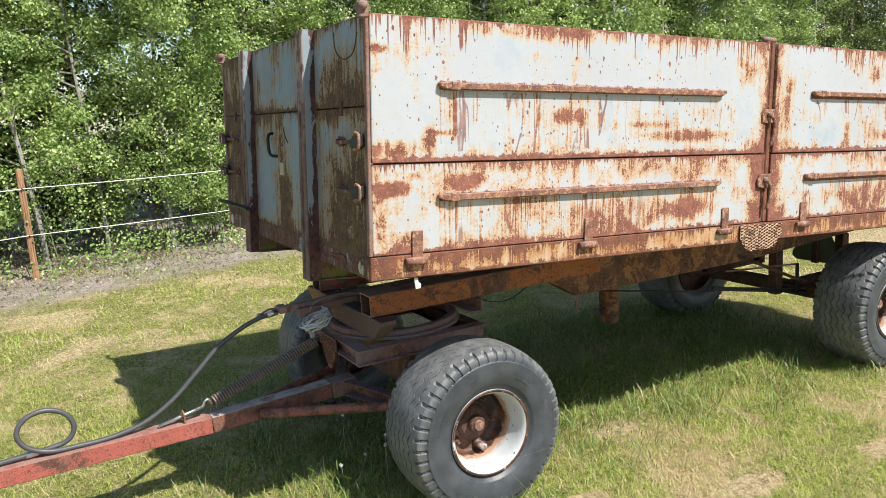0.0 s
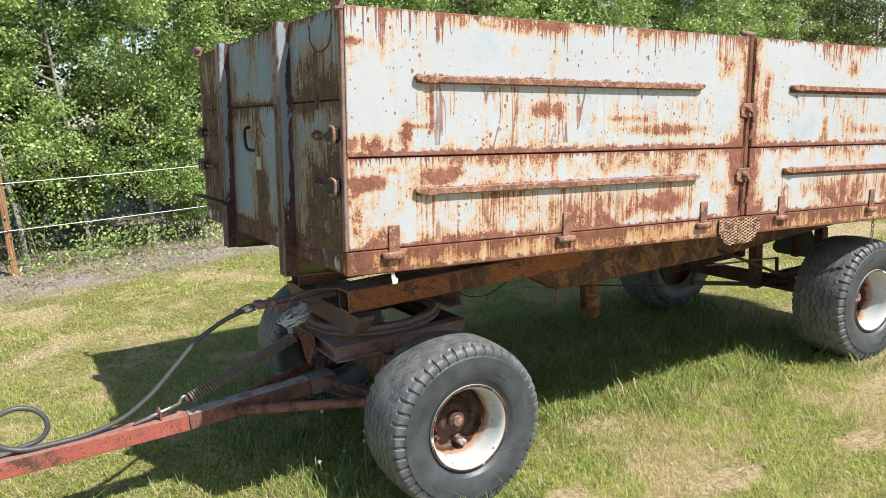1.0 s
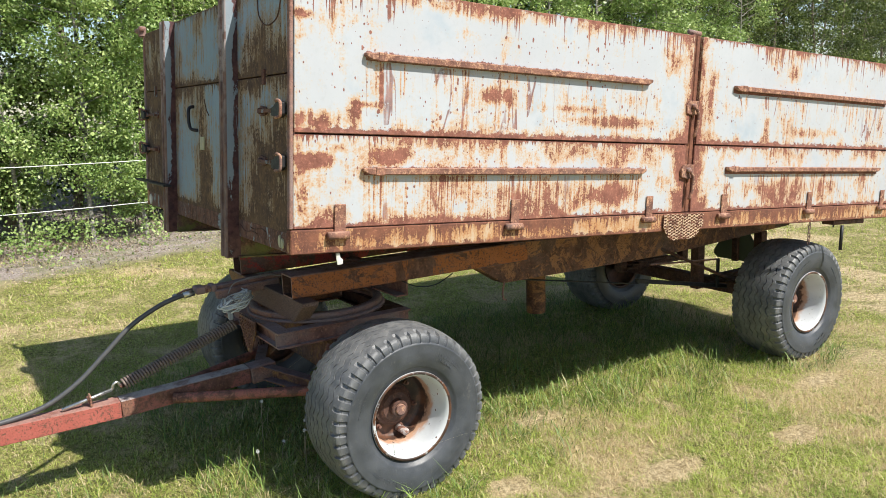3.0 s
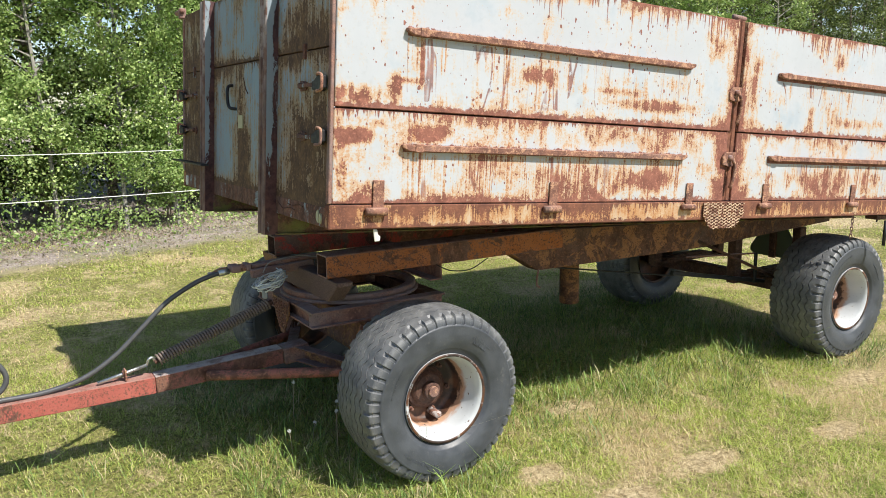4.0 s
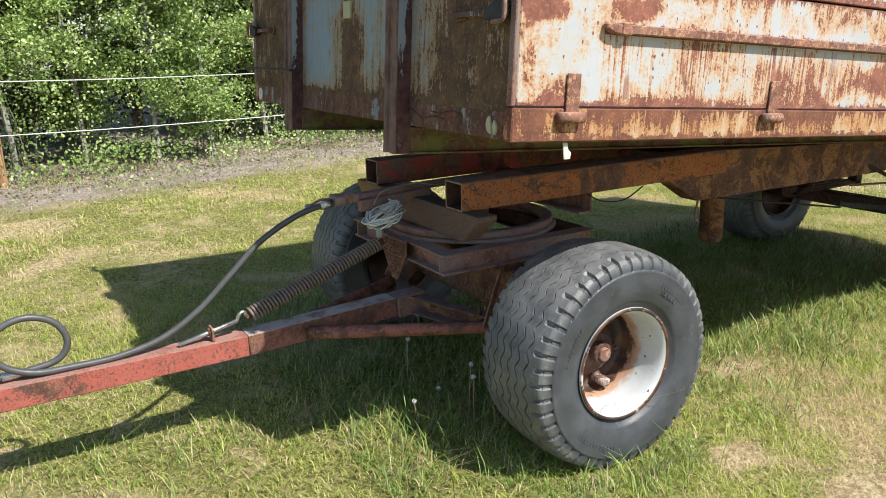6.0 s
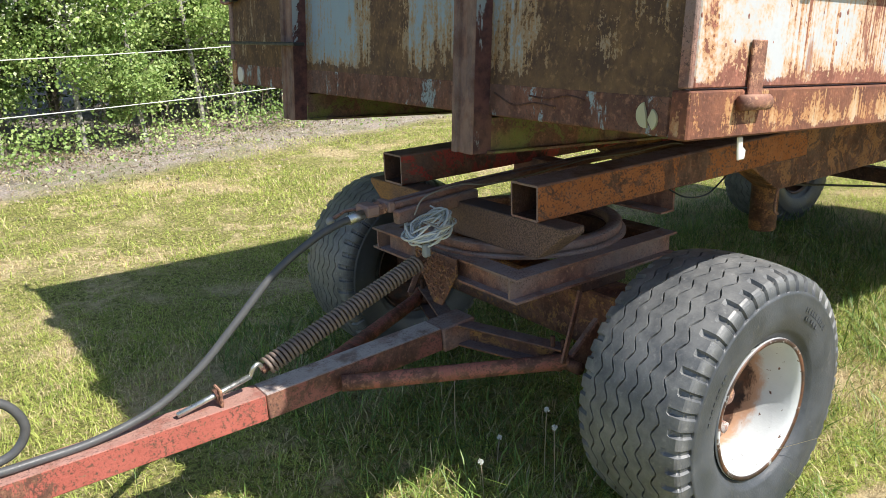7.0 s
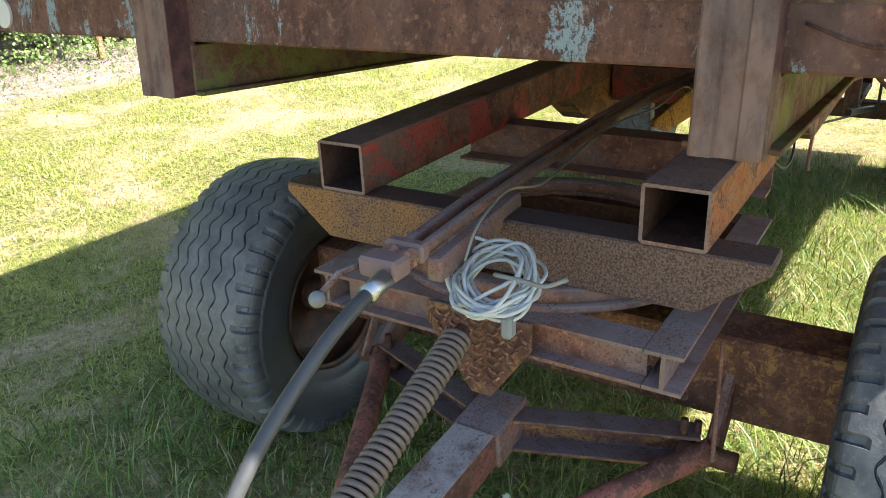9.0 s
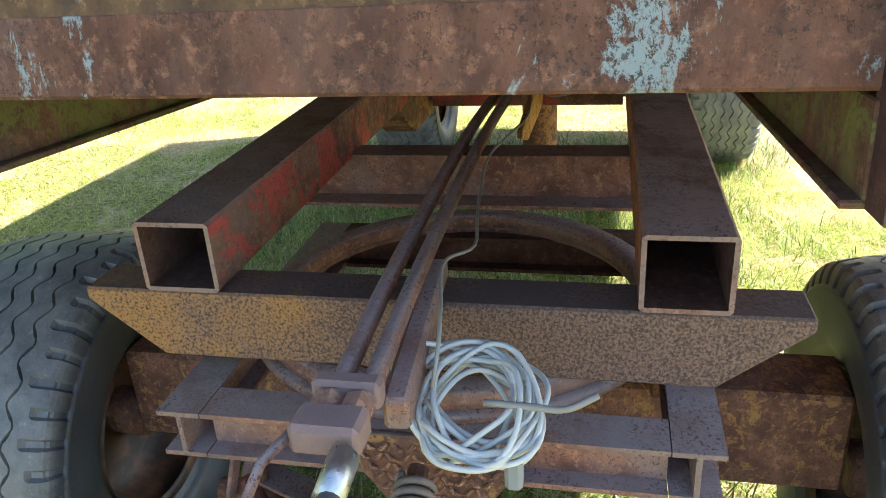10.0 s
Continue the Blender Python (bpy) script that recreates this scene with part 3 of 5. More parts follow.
# ---- ground ----
def lift(x, y):
    """The lawn's height: nearly level, a little higher towards the rear of the trailer."""
    s = np.clip((np.asarray(x, float) - 0.9) / 2.9, 0, 1)
    bank = np.clip((np.asarray(y, float) - 0.2 * np.asarray(x, float) - 9.5) / 12.0, 0, 1)
    return -0.162 + 0.018 * s * s * (3 - 2 * s) + 0.012 * np.sin(1.3 * x + 0.7) * np.sin(1.1 * y) + 0.5 * bank * bank


def build_ground():
    def grid(edges_x, edges_y):
        gx, gy = np.meshgrid(edges_x, edges_y, indexing="ij")
        gz = lift(gx, gy)
        v = np.stack([gx, gy, gz], -1).reshape(-1, 3)
        nx, ny = len(edges_x), len(edges_y)
        i, j = np.meshgrid(np.arange(nx - 1), np.arange(ny - 1), indexing="ij")
        a = (i * ny + j).ravel()
        return v, np.stack([a, a + ny, a + ny + 1, a + 1], 1)

    ex = np.concatenate([[-400, -150, -60, -25], np.arange(-12, 20.1, 0.4), [30, 60, 150, 400]])
    ey = np.concatenate([[-400, -150, -60, -20], np.arange(-8, 20.1, 0.4), [30, 60, 150, 400]])
    v, q = grid(ex, ey)
    me = quick_mesh("ground", v, q)
    me.polygons.foreach_set("use_smooth", np.ones(len(q), bool))
    me.materials.append(M["ground"])
    return tagged(new("ground", me), "dry green lawn with straw patches and a strip of bare litter", "lawn", kind="structure")


build_ground()


# ---- wheels ----
def tyre_mesh():
    """A wide implement tyre: wavy grooves round the tread and blocks at the shoulders."""
    lugs, per = 46, 10
    segs, R = lugs * per, 0.433
    step = np.arange(segs)
    ang = 2 * np.pi * step / segs
    zig = 0.78 * np.clip(1.3 * np.arcsin(np.sin(ang * 34)) / 1.5708, -1, 1)
    wide = 0.0021 + 0.0016 * (np.cos(ang * 68) > 0)
    crown = lambda y: R - 0.020 * (np.abs(y) / 0.176) ** 2.6
    rows = []  # (y, radius) round the tyre, row by row
    grooves = (-0.114, -0.068, -0.0225, 0.0225, 0.068, 0.114)
    for g, yc in enumerate(grooves):
        if g:
            for f in (0.25, 0.5, 0.75):
                y = grooves[g - 1] + (yc - grooves[g - 1]) * f + 0.0115 * zig
                rows.append((y, crown(y)))
        for k, deep in ((-1.0, 0.0), (-0.62, 0.011), (0.62, 0.011), (1.0, 0.0)):
            y = yc + 0.0115 * zig + k * wide
            rows.append((y, crown(y) - deep))
    edge = []
    for y in (0.136, 0.144, 0.150, 0.156, 0.164, 0.171, 0.176):
        edge.append((y, float(crown(y))))
    edge += [(0.182, 0.408), (0.1875, 0.400), (0.191, 0.391), (0.1935, 0.382), (0.1955, 0.372), (0.1965, 0.368), (0.1985, 0.366), (0.2000, 0.362), (0.2000, 0.358), (0.1995, 0.350), (0.2015, 0.330), (0.2010, 0.312), (0.198, 0.290), (0.1925, 0.268), (0.186, 0.254), (0.1835, 0.247), (0.176, 0.242), (0.168, 0.230), (0.158, 0.214)]
    ones = np.ones(segs)
    rows = [(-y * ones, r * ones) for y, r in reversed(edge)] + rows + [(y * ones, r * ones) for y, r in edge]
    Y, R2 = np.array([a for a, b in rows]), np.array([b for a, b in rows])
    m = np.mod(step, per)
    slot = ((m > 0) & (m < 4))[None, :]
    start = (0.143 + 0.008 * np.mod(step // per, 2))[None, :]
    reach = (np.abs(Y) > start) * (R2 > 0.3715)
    Y = Y - np.sign(Y) * 0.005 * slot * reach * (np.abs(Y) > 0.178)
    R2 = R2 - 0.011 * slot * reach * np.where(np.abs(Y) < 0.180, 1.0, 0.5)
    n = len(rows)
    Y, R2 = Y * 1.04, R2 * 1.06
    V = np.stack([R2 * np.sin(ang)[None, :], Y, R2 * np.cos(ang)[None, :]], -1).reshape(-1, 3)
    i, j = np.meshgrid(np.arange(n - 1), np.arange(segs), indexing="ij")
    a = (i * segs + j).ravel()
    b = (i * segs + (j + 1) % segs).ravel()
    me = quick_mesh("tyre", V, np.stack([a, b, b + segs, a + segs], 1))
    me.materials.append(M["tyre"])
    radius = np.array([np.mean(b) for a, b in rows])
    me.polygons.foreach_set("use_smooth", np.repeat(np.minimum(radius[:-1], radius[1:]) < 0.371, segs))
    return me


def sidewall_marks(rim):
    """Worn raised size markings on the sidewall, as plain bars."""
    rng = random.Random(3)
    bm = bmesh.new()
    for start, count, r0, high in ((0.12, 9, 0.322, 0.017), (0.16, 5, 0.298, 0.012), (3.0, 12, 0.322, 0.014), (4.6, 8, 0.31, 0.012)):
        q = start
        for k in range(count):
            wide = rng.uniform(0.006, 0.014)
            c, s_ = math.cos(q), math.sin(q)
            v = []
            for dy in (-0.2085, -0.2112):
                for a, b in ((-1, -1), (1, -1), (1, 1), (-1, 1)):
                    rr, t = r0 * 1.06 + b * high / 2, a * wide / 2
                    v.append(bm.verts.new((rr * s_ + t * c, dy, rr * c - t * s_)))
            for f in ((4, 5, 6, 7), (0, 1, 5, 4), (1, 2, 6, 5), (2, 3, 7, 6), (3, 0, 4, 7)):
                bm.faces.new([v[i] for i in f])
            q += (wide + 0.008) / r0
    part("sidewall_mark", bm, "tyre", rim, "worn raised marks on the sidewall")["kind"] = "stuff"


TYRE = tyre_mesh()


def wheel(parent, x, y, z, near, turn):
    """A wheel with its outer face towards -y (near) or +y."""
    flip = pose(x, y, z, 0, turn, 0 if near else 180)
    rim_bm = lathe(bmesh.new(), [(-0.158, 0.214), (-0.176, 0.236), (-0.186, 0.234), (-0.184, 0.222), (-0.158, 0.206), (-0.125, 0.202), (-0.08, 0.192), (-0.02, 0.186), (0.03, 0.180), (0.042, 0.168), (0.046, 0.15), (0.046, 0.10), (0.046, 0.05), (0.07, 0.05), (0.05, 0.18), (0.12, 0.205), (0.176, 0.228), (0.158, 0.214)], 64)
    rim = part("rim", rim_bm, "rim", parent, "white painted dished rim, rusted and painted shade-dark inside", flip, True)
    tyre = new("tyre", TYRE)
    tyre.parent = rim
    tyre["label"] = "worn black implement tyre with wavy tread"
    hub_bm = lathe(bmesh.new(), [(0.05, 0.115), (0.02, 0.112), (0.012, 0.098), (0.0, 0.09), (-0.012, 0.078), (-0.016, 0.058), (-0.018, 0.048), (-0.046, 0.047), (-0.052, 0.042), (-0.054, 0.032), (-0.048, 0.031), (-0.048, 0.0)], 28)
    # the dark tone also carries the shade inside the dish
    part("hub", hub_bm, "dark_steel", rim, "rusted hub with a grease cap")
    cap = lathe(bmesh.new(), [(-0.040, 0.030), (-0.062, 0.029), (-0.066, 0.026), (-0.066, 0.0)], 24)
    part("hub_cap", cap, M["bar"], rim)
    for k in range(6):
        a = 2 * math.pi * (k + 0.35) / 6
        nut = lathe(bmesh.new(), [(0.0, 0.014), (-0.016, 0.014), (-0.018, 0.008), (-0.034, 0.008), (-0.034, 0.0)], 8)
        part("wheel_nut", nut, "hub", rim, "", pose(0.135 * math.sin(a), 0.046, 0.135 * math.cos(a)))
    if near:
        sidewall_marks(rim)
    horn = tube(bmesh.new(), [(0.075, 0.04, -0.118), (0.088, -0.035, -0.122)], 0.020, 14)
    part("brake_stub", horn, "stub", rim, "short stub pipe inside the rim", None, True)
    return rim


trailer = thing("farm_trailer", "rusty pale blue farm tipping trailer on the lawn, bed slightly raised", "trailer")
WHEEL_X, REAR_X = 0.68, 4.212
wheel(trailer, WHEEL_X, 0.318, 0.284, True, 20)
wheel(trailer, WHEEL_X, 2 * MID - 0.325, 0.284, False, 75)
wheel(trailer, REAR_X, 0.318, 0.303, True, 140)
wheel(trailer, REAR_X, 2 * MID - 0.325, 0.303, False, 10)


# ---- tipping bed ----
def bed(name, bm, material, label="", parent=None, smooth=False):
    return part(name, bm, material, parent or trailer, label, BED if parent is None else None, smooth)


LONG, TOP, DECK, SEAM = 4.76, 2.092, 1.128, 1.507
bed("side_rail", boxes([(0, LONG, 0, 0.05, 1.025, DECK - 0.004)]), "rail", "rust brown steel side rail under the boards")
bed("side_rail", boxes([(0, LONG, WIDE - 0.05, WIDE, 1.025, DECK - 0.004)]), "rail")
bed("front_rail", boxes([(0.003, 0.05, 0.052, WIDE - 0.052, 1.028, 1.112)]), "rail_front", "rusted front rail with scraps of blue paint")
bed("rear_rail", boxes([(LONG - 0.05, LONG - 0.002, 0.052, WIDE - 0.052, 1.028, DECK - 0.006)]), "rail")
bed("deck", boxes([(0.052, LONG - 0.052, 0.052, WIDE - 0.052, 1.105, 1.118)], 0), "brown", "steel floor of the bed")
for y0 in (0.665, 1.777):
    bed("bed_beam", boxes([(0.0, LONG - 0.06, y0, y0 + 0.094, 0.935, 1.022), (0.0, LONG - 0.06, y0 - 0.02, y0 + 0.114, 0.928, 0.936)], 0.002), "moss", "mossy channel beam under the bed")
for k in range(7):
    x0 = 0.28 + 0.68 * k
    bed("cross_bearer", boxes([(x0, x0 + 0.05, 0.055, WIDE - 0.055, 1.03, 1.103)], 0.003), "dark_steel")


def board(name, material, x0, x1, y, z0, z1, out, label, bar_z=None, bar=None):
    """A side board: a sheet with folded edges; out: -1 for the near side, 1 for the far one."""
    a, b = sorted((y, y - out * 0.012))
    e, f = sorted((y - out * 0.013, y - out * 0.036))
    ob = bed(name, boxes([(x0, x1, a, b, z0, z1)], 0.003), material, label)
    for s in ((x0, x0 + 0.021, z0, z1), (x1 - 0.021, x1, z0, z1), (x0 + 0.022, x1 - 0.022, z0, z0 + 0.021), (x0 + 0.022, x1 - 0.022, z1 - 0.021, z1)):
        bed("folded_edge", boxes([(s[0], s[1], e, f, s[2], s[3])], 0.003), material, "", ob)
    if bar:
        lo, hi = sorted((y + out * 0.002, y + out * 0.030))
        bb = bmesh.new()
        prism(bb, [(bar[0], bar_z), (bar[0] + 0.03, bar_z - 0.014), (bar[1] - 0.03, bar_z - 0.014), (bar[1], bar_z), (bar[1], bar_z + 0.014), (bar[0], bar_z + 0.014)], "y", lo, hi, 0.003)
        bed("stiffening_bar", bb, "bar", "rusted stiffening bar welded along the board", ob)
        lug = boxes([(bar[0] + 0.055, bar[0] + 0.095, min(lo, lo + out * 0.004), max(hi, hi + out * 0.004), bar_z - 0.018, bar_z + 0.018)], 0.003)
        bed("lug", lug, "bar", "", ob)
    return ob


MIDX0, MIDX1 = 2.338, 2.402
for y, out in ((0.002, -1), (WIDE - 0.002, 1)):
    board("lower_side_board", "panel_low", 0.012, MIDX0 - 0.004, y, DECK, SEAM - 0.004, out, "lower side board, pale blue paint heavily streaked with rust", 1.358, (0.309, 1.996))
    board("upper_side_board", "panel_up", 0.012, MIDX0 - 0.004, y + out * 0.008, SEAM + 0.001, TOP, out, "upper side board, faded pale blue with rusted edges", 1.820, (0.309, 1.994))
    board("lower_side_board", "panel_low", MIDX1 + 0.004, LONG - 0.01, y, DECK, SEAM - 0.004, out, "lower side board, pale blue paint heavily streaked with rust", 1.370, (2.688, 4.39))
    board("upper_side_board", "panel_up", MIDX1 + 0.004, LONG - 0.01, y + out * 0.008, SEAM + 0.001, TOP, out, "upper side board, faded pale blue with rusted edges", 1.832, (2.698, 4.40))

# dark strips added behind the boards, so no light shows through the seam
for y, out in ((0.002, -1), (WIDE - 0.002, 1)):
    for a, b in ((0.034, MIDX0 - 0.03), (MIDX1 + 0.03, LONG - 0.034)):
        bed("seam_light_block", boxes([(a, b, *sorted((y - out * 0.038, y - out * 0.044)), SEAM - 0.03, SEAM + 0.03)], 0), "dark_steel", "added dark strip that keeps the board seam shaded")
# stanchion in the middle of each side, with its pin on top
for y0, y1, out in ((0.012, 0.06, -1), (WIDE - 0.06, WIDE - 0.012, 1)):
    st = bed("side_stanchion", boxes([(MIDX0, MIDX0 + 0.030, y0, y1, DECK, TOP + 0.01), (MIDX1 - 0.030, MIDX1, y0, y1, DECK, TOP + 0.006), (MIDX0 + 0.030, MIDX1 - 0.030, y0 + 0.025, y1, DECK, TOP - 0.01)]), "rail", "rusty steel stanchion between the side boards")
    yc = (y0 + y1) / 2
    bed("top_pin", tube(bmesh.new(), [(MIDX0 - 0.015, yc, TOP + 0.024), (MIDX1 + 0.02, yc, TOP + 0.02)], 0.013, 12), "brown", "", st, True)


def hook_latch(x, z, out, y):
    """A board latch: a keeper plate with an eye and a hanging hook."""
    bm = bmesh.new()
    prism(bm, [(x - 0.045, z - 0.02), (x - 0.05, z + 0.02), (x - 0.03, z + 0.05), (x + 0.05, z + 0.05), (x + 0.05, z - 0.02), (x + 0.01, z - 0.03)], "y", *sorted((y, y + out * 0.014)), 0.002)
    keeper = bed("latch", bm, "bar", "rusted board latch with a hanging hook")
    hook = tube(bmesh.new(), smooth_way([(x + 0.002, y + out * 0.012, z + 0.022), (x + 0.012, y + out * 0.032, z + 0.005), (x + 0.028, y + out * 0.034, z - 0.03), (x + 0.026, y + out * 0.032, z - 0.09), (x + 0.018, y + out * 0.02, z - 0.145)], 4), 0.010, 8)
    bed("hook", hook, "bar", "", keeper, True)
    eye = tube(bmesh.new(), [(x + 0.0, y + out * 0.008, z + 0.02), (x + 0.0, y + out * 0.03, z + 0.02)], 0.014, 10)
    bed("eye_bolt", eye, "brown", "", keeper, True)


for yy, oo in ((-0.002, -1), (WIDE + 0.002, 1)):
    hook_latch(2.345, 1.694, oo, yy)
    hook_latch(2.340, 1.345, oo, yy)


def board_hinge(x, out, y):
    strap = boxes([(x - 0.018, x + 0.032, *sorted((y, y + out * 0.008)), 1.10, 1.225)], 0.002)
    h = bed("board_hinge", strap, "bar", "rusty hinge strap with a pin tube on the rail")
    knuckle = tube(bmesh.new(), [(x - 0.052, y + out * 0.016, 1.098), (x + 0.042, y + out * 0.016, 1.098)], 0.017, 12)
    bed("pin_tube", knuckle, "bar", "", h, True)


for x in (0.205, 1.120, 2.050, 2.690, 3.570, 4.48):
    board_hinge(x, -1, -0.001)
    board_hinge(x, 1, WIDE + 0.001)


# expanded metal foot plate below the middle of the near side
def foot_plate():
    bm = bmesh.new()
    outline = [(2.176, 1.122), (2.506, 1.122), (2.506, 1.052), (2.440, 0.982), (2.240, 0.976), (2.176, 1.045)]
    prism(bm, outline, "y", -0.010, -0.006)
    ob = bed("foot_plate", bm, "rail", "rusted expanded metal foot plate")
    mesh_bm = bmesh.new()

    def inside(px, pz):
        hit = True
        for i in range(6):
            (ax, az), (bx, bz) = outline[i], outline[(i + 1) % 6]
            hit &= (bx - ax) * (pz - az) - (bz - az) * (px - ax) <= 0.0005
        return hit

    for s in (-1, 1):
        for k in range(-4, 22):
            pts = []
            for j in range(60):
                px = 2.10 + j * 0.008
                pz = 0.96 + (k * 0.017 + s * (px - 2.345) * 0.42)
                if inside(px, pz):
                    pts.append((px, -0.014, pz))
            if len(pts) > 3:
                tube(mesh_bm, [pts[0], pts[-1]], 0.0024, 4)
    bed("expanded_mesh", mesh_bm, "mesh", "", ob)


foot_plate()

# ---- front wall of the bed ----
COLS = ((0.034, 0.662), (0.758, 1.778), (1.874, WIDE - 0.034))
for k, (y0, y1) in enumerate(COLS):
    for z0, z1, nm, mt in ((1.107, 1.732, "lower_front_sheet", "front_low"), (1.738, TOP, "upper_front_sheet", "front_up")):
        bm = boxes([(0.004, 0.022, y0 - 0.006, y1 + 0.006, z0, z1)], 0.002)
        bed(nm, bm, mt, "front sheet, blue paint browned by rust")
    if k != 1:
        yk = y0 + 0.27 if k == 0 else y1 - 0.27
        bed("sheet_clip", boxes([(-0.008, 0.012, yk - 0.012, yk + 0.012, 1.700, 1.762)], 0.003), "rail_front")
for y0 in (0.662, 1.780):
    y1 = y0 + 0.094
    sec = [(0.012, y0), (-0.050, y0), (-0.055, y0 + 0.004), (-0.055, y0 + 0.030), (-0.049, y0 + 0.034), (-0.049, y0 + 0.060), (-0.055, y0 + 0.064), (-0.055, y1 - 0.004), (-0.050, y1), (0.012, y1), (0.012, y1 - 0.010), (-0.040, y1 - 0.010), (-0.040, y0 + 0.010), (0.012, y0 + 0.010)]
    bed("front_post", prism(bmesh.new(), sec, "z", 0.929, TOP + 0.004), "post_front", "tall rusted channel post on the front wall")
for y0, y1 in ((0.0, 0.032), (WIDE - 0.032, WIDE)):
    c = bed("corner_post", boxes([(-0.004, 0.011, y0 + 0.001, y1, DECK, TOP + 0.012)], 0.003), "brown", "rusty corner post of the bed")
    yc = (y0 + y1) / 2
    bed("top_pin", tube(bmesh.new(), [(-0.015, yc - 0.035, TOP + 0.026), (-0.015, yc + (0.045 if yc < 1 else 0.13), TOP + 0.026)], 0.015, 12), "brown", "", c, True)
    bed("pin_lug", boxes([(-0.03, 0.012, yc - 0.02, yc + 0.02, TOP - 0.02, TOP + 0.045)], 0.006), "brown", "", c)


def toggle_latch(y, z, s):
    """A lever latch at a front corner; s: 1 points to the near corner, -1 to the far one."""
    plate = bmesh.new()
    prism(plate, [(y + s * 0.235, z - 0.020), (y + s * 0.300, z - 0.026), (y + s * 0.320, z - 0.006), (y + s * 0.300, z + 0.018), (y + s * 0.235, z + 0.012)], "x", -0.004, 0.006, 0.001)
    b = bed("corner_latch", plate, "rail_front", "rusted lever latch holding the side board")
    pivot = tube(bmesh.new(), [(0.002, y + s * 0.280, z - 0.004), (-0.018, y + s * 0.280, z - 0.004)], 0.012, 8)
    bed("pivot_bolt", pivot, "rail_front", "", b, True)
    arm = bmesh.new()
    prism(arm, [(y + s * 0.285, z - 0.014), (y + s * 0.16, z - 0.012), (y + s * 0.07, z - 0.018), (y + s * 0.07, z + 0.006), (y + s * 0.16, z + 0.002), (y + s * 0.285, z + 0.004)], "x", -0.022, -0.014, 0.001)
    bed("latch_arm", arm, "rail_front", "", b)
    jaw = bmesh.new()
    prism(jaw, [(y + s * 0.085, z - 0.026), (y + s * 0.01, z - 0.034), (y - s * 0.012, z - 0.02), (y - s * 0.012, z + 0.026), (y + s * 0.02, z + 0.032), (y + s * 0.06, z + 0.012), (y + s * 0.085, z + 0.006)], "x", -0.034, -0.006, 0.003)
    bed("latch_jaw", jaw, "black", "", b)
    loop = tube(bmesh.new(), smooth_way([(-0.012, y + s * 0.05, z + 0.018), (-0.036, y + s * 0.02, z + 0.031), (-0.040, y - s * 0.018, z + 0.031), (-0.038, y - s * 0.032, z + 0.02), (-0.038, y - s * 0.032, z - 0.022), (-0.038, y - s * 0.016, z - 0.031), (-0.036, y + s * 0.03, z - 0.034), (-0.012, y + s * 0.05, z - 0.022)], 3), 0.0065, 8)
    bed("latch_loop", loop, "bar", "", b, True)


for z in (1.597, 1.390):
    toggle_latch(0.045, z, 1)
    toggle_latch(WIDE - 0.045, z, -1)

grip = tube(bmesh.new(), smooth_way([(0.006, 1.400, 1.628), (-0.020, 1.394, 1.622), (-0.030, 1.382, 1.600), (-0.032, 1.374, 1.568), (-0.031, 1.368, 1.538), (-0.028, 1.354, 1.516), (-0.020, 1.338, 1.508), (0.006, 1.330, 1.506)], 4), 0.0085, 8)
bed("grab_handle", grip, "black", "bent black iron grab handle", None, True)
bed("sheet_backing", boxes([(0.024, 0.03, 0.04, WIDE - 0.04, 1.70, 1.77)], 0), "dark_steel", "dark flat bar behind the seam")
bed("maker_plate", boxes([(-0.004, 0.0055, 1.20, 1.272, 1.408, 1.474)], 0.002), "label", "small blank pale plate")
bed("hanging_bar", boxes([(-0.10, -0.056, 1.66, 2.40, 1.192, 1.204)], 0.003), "black", "flat dark iron bar across the post")
for y, full in ((0.108, True), (WIDE - 0.10, False)):
    bm = bmesh.new()
    if full:  # two broken halves of a round reflector
        for cy, cz, rad, lo, hi in ((y + 0.003, 1.070, 0.027, 20, 190), (y - 0.003, 1.061, 0.025, 215, 350)):
            ring = [(cy, cz)] + [(cy + rad * math.sin(radians(q)), cz + rad * math.cos(radians(q))) for q in range(lo, hi + 1, 17)]
            prism(bm, ring, "x", -0.003, 0.004, 0)
    else:
        tube(bm, [(0.004, y, 1.068), (-0.003, y, 1.068)], 0.032, 20)
    bed("round_reflector", bm, "label" if full else "white", "broken pale round reflector" if full else "pale round reflector")
wt = bmesh.new()
prism(wt, [(0.204, 1.022), (0.222, 1.022), (0.226, 1.0), (0.238, 0.992), (0.236, 0.972), (0.212, 0.970), (0.208, 0.992)], "y", 0.016, 0.022, 0.002)
bed("white_bracket", wt, "white", "small white bracket below the rail")
bed("rear_wall", boxes([(LONG - 0.03, LONG - 0.012, 0.04, WIDE - 0.04, DECK, TOP)], 0.003), "panel_low", "rear board of the bed")
bed("pipe_bolt", tube(bmesh.new(), [(4.0, 0.06, 1.02), (4.0, 0.06, 0.97)], 0.006, 6), "black")
bed("mud_bracket", boxes([(3.95, 4.34, 0.03, 0.12, 0.990, 1.020)], 0.003), "dark_steel")
bed("hanging_pin", tube(bmesh.new(), [(4.045, 0.02, 0.985), (4.05, 0.02, 0.815)], 0.012, 8), "black", "dark pin hanging below the rail", None, True)

def scratch(points, label):
    bed("scratch", tube(bmesh.new(), smooth_way([(0.0025, y, z) for y, z in points], 4), 0.0028, 4), "dark_steel", label, None, True)


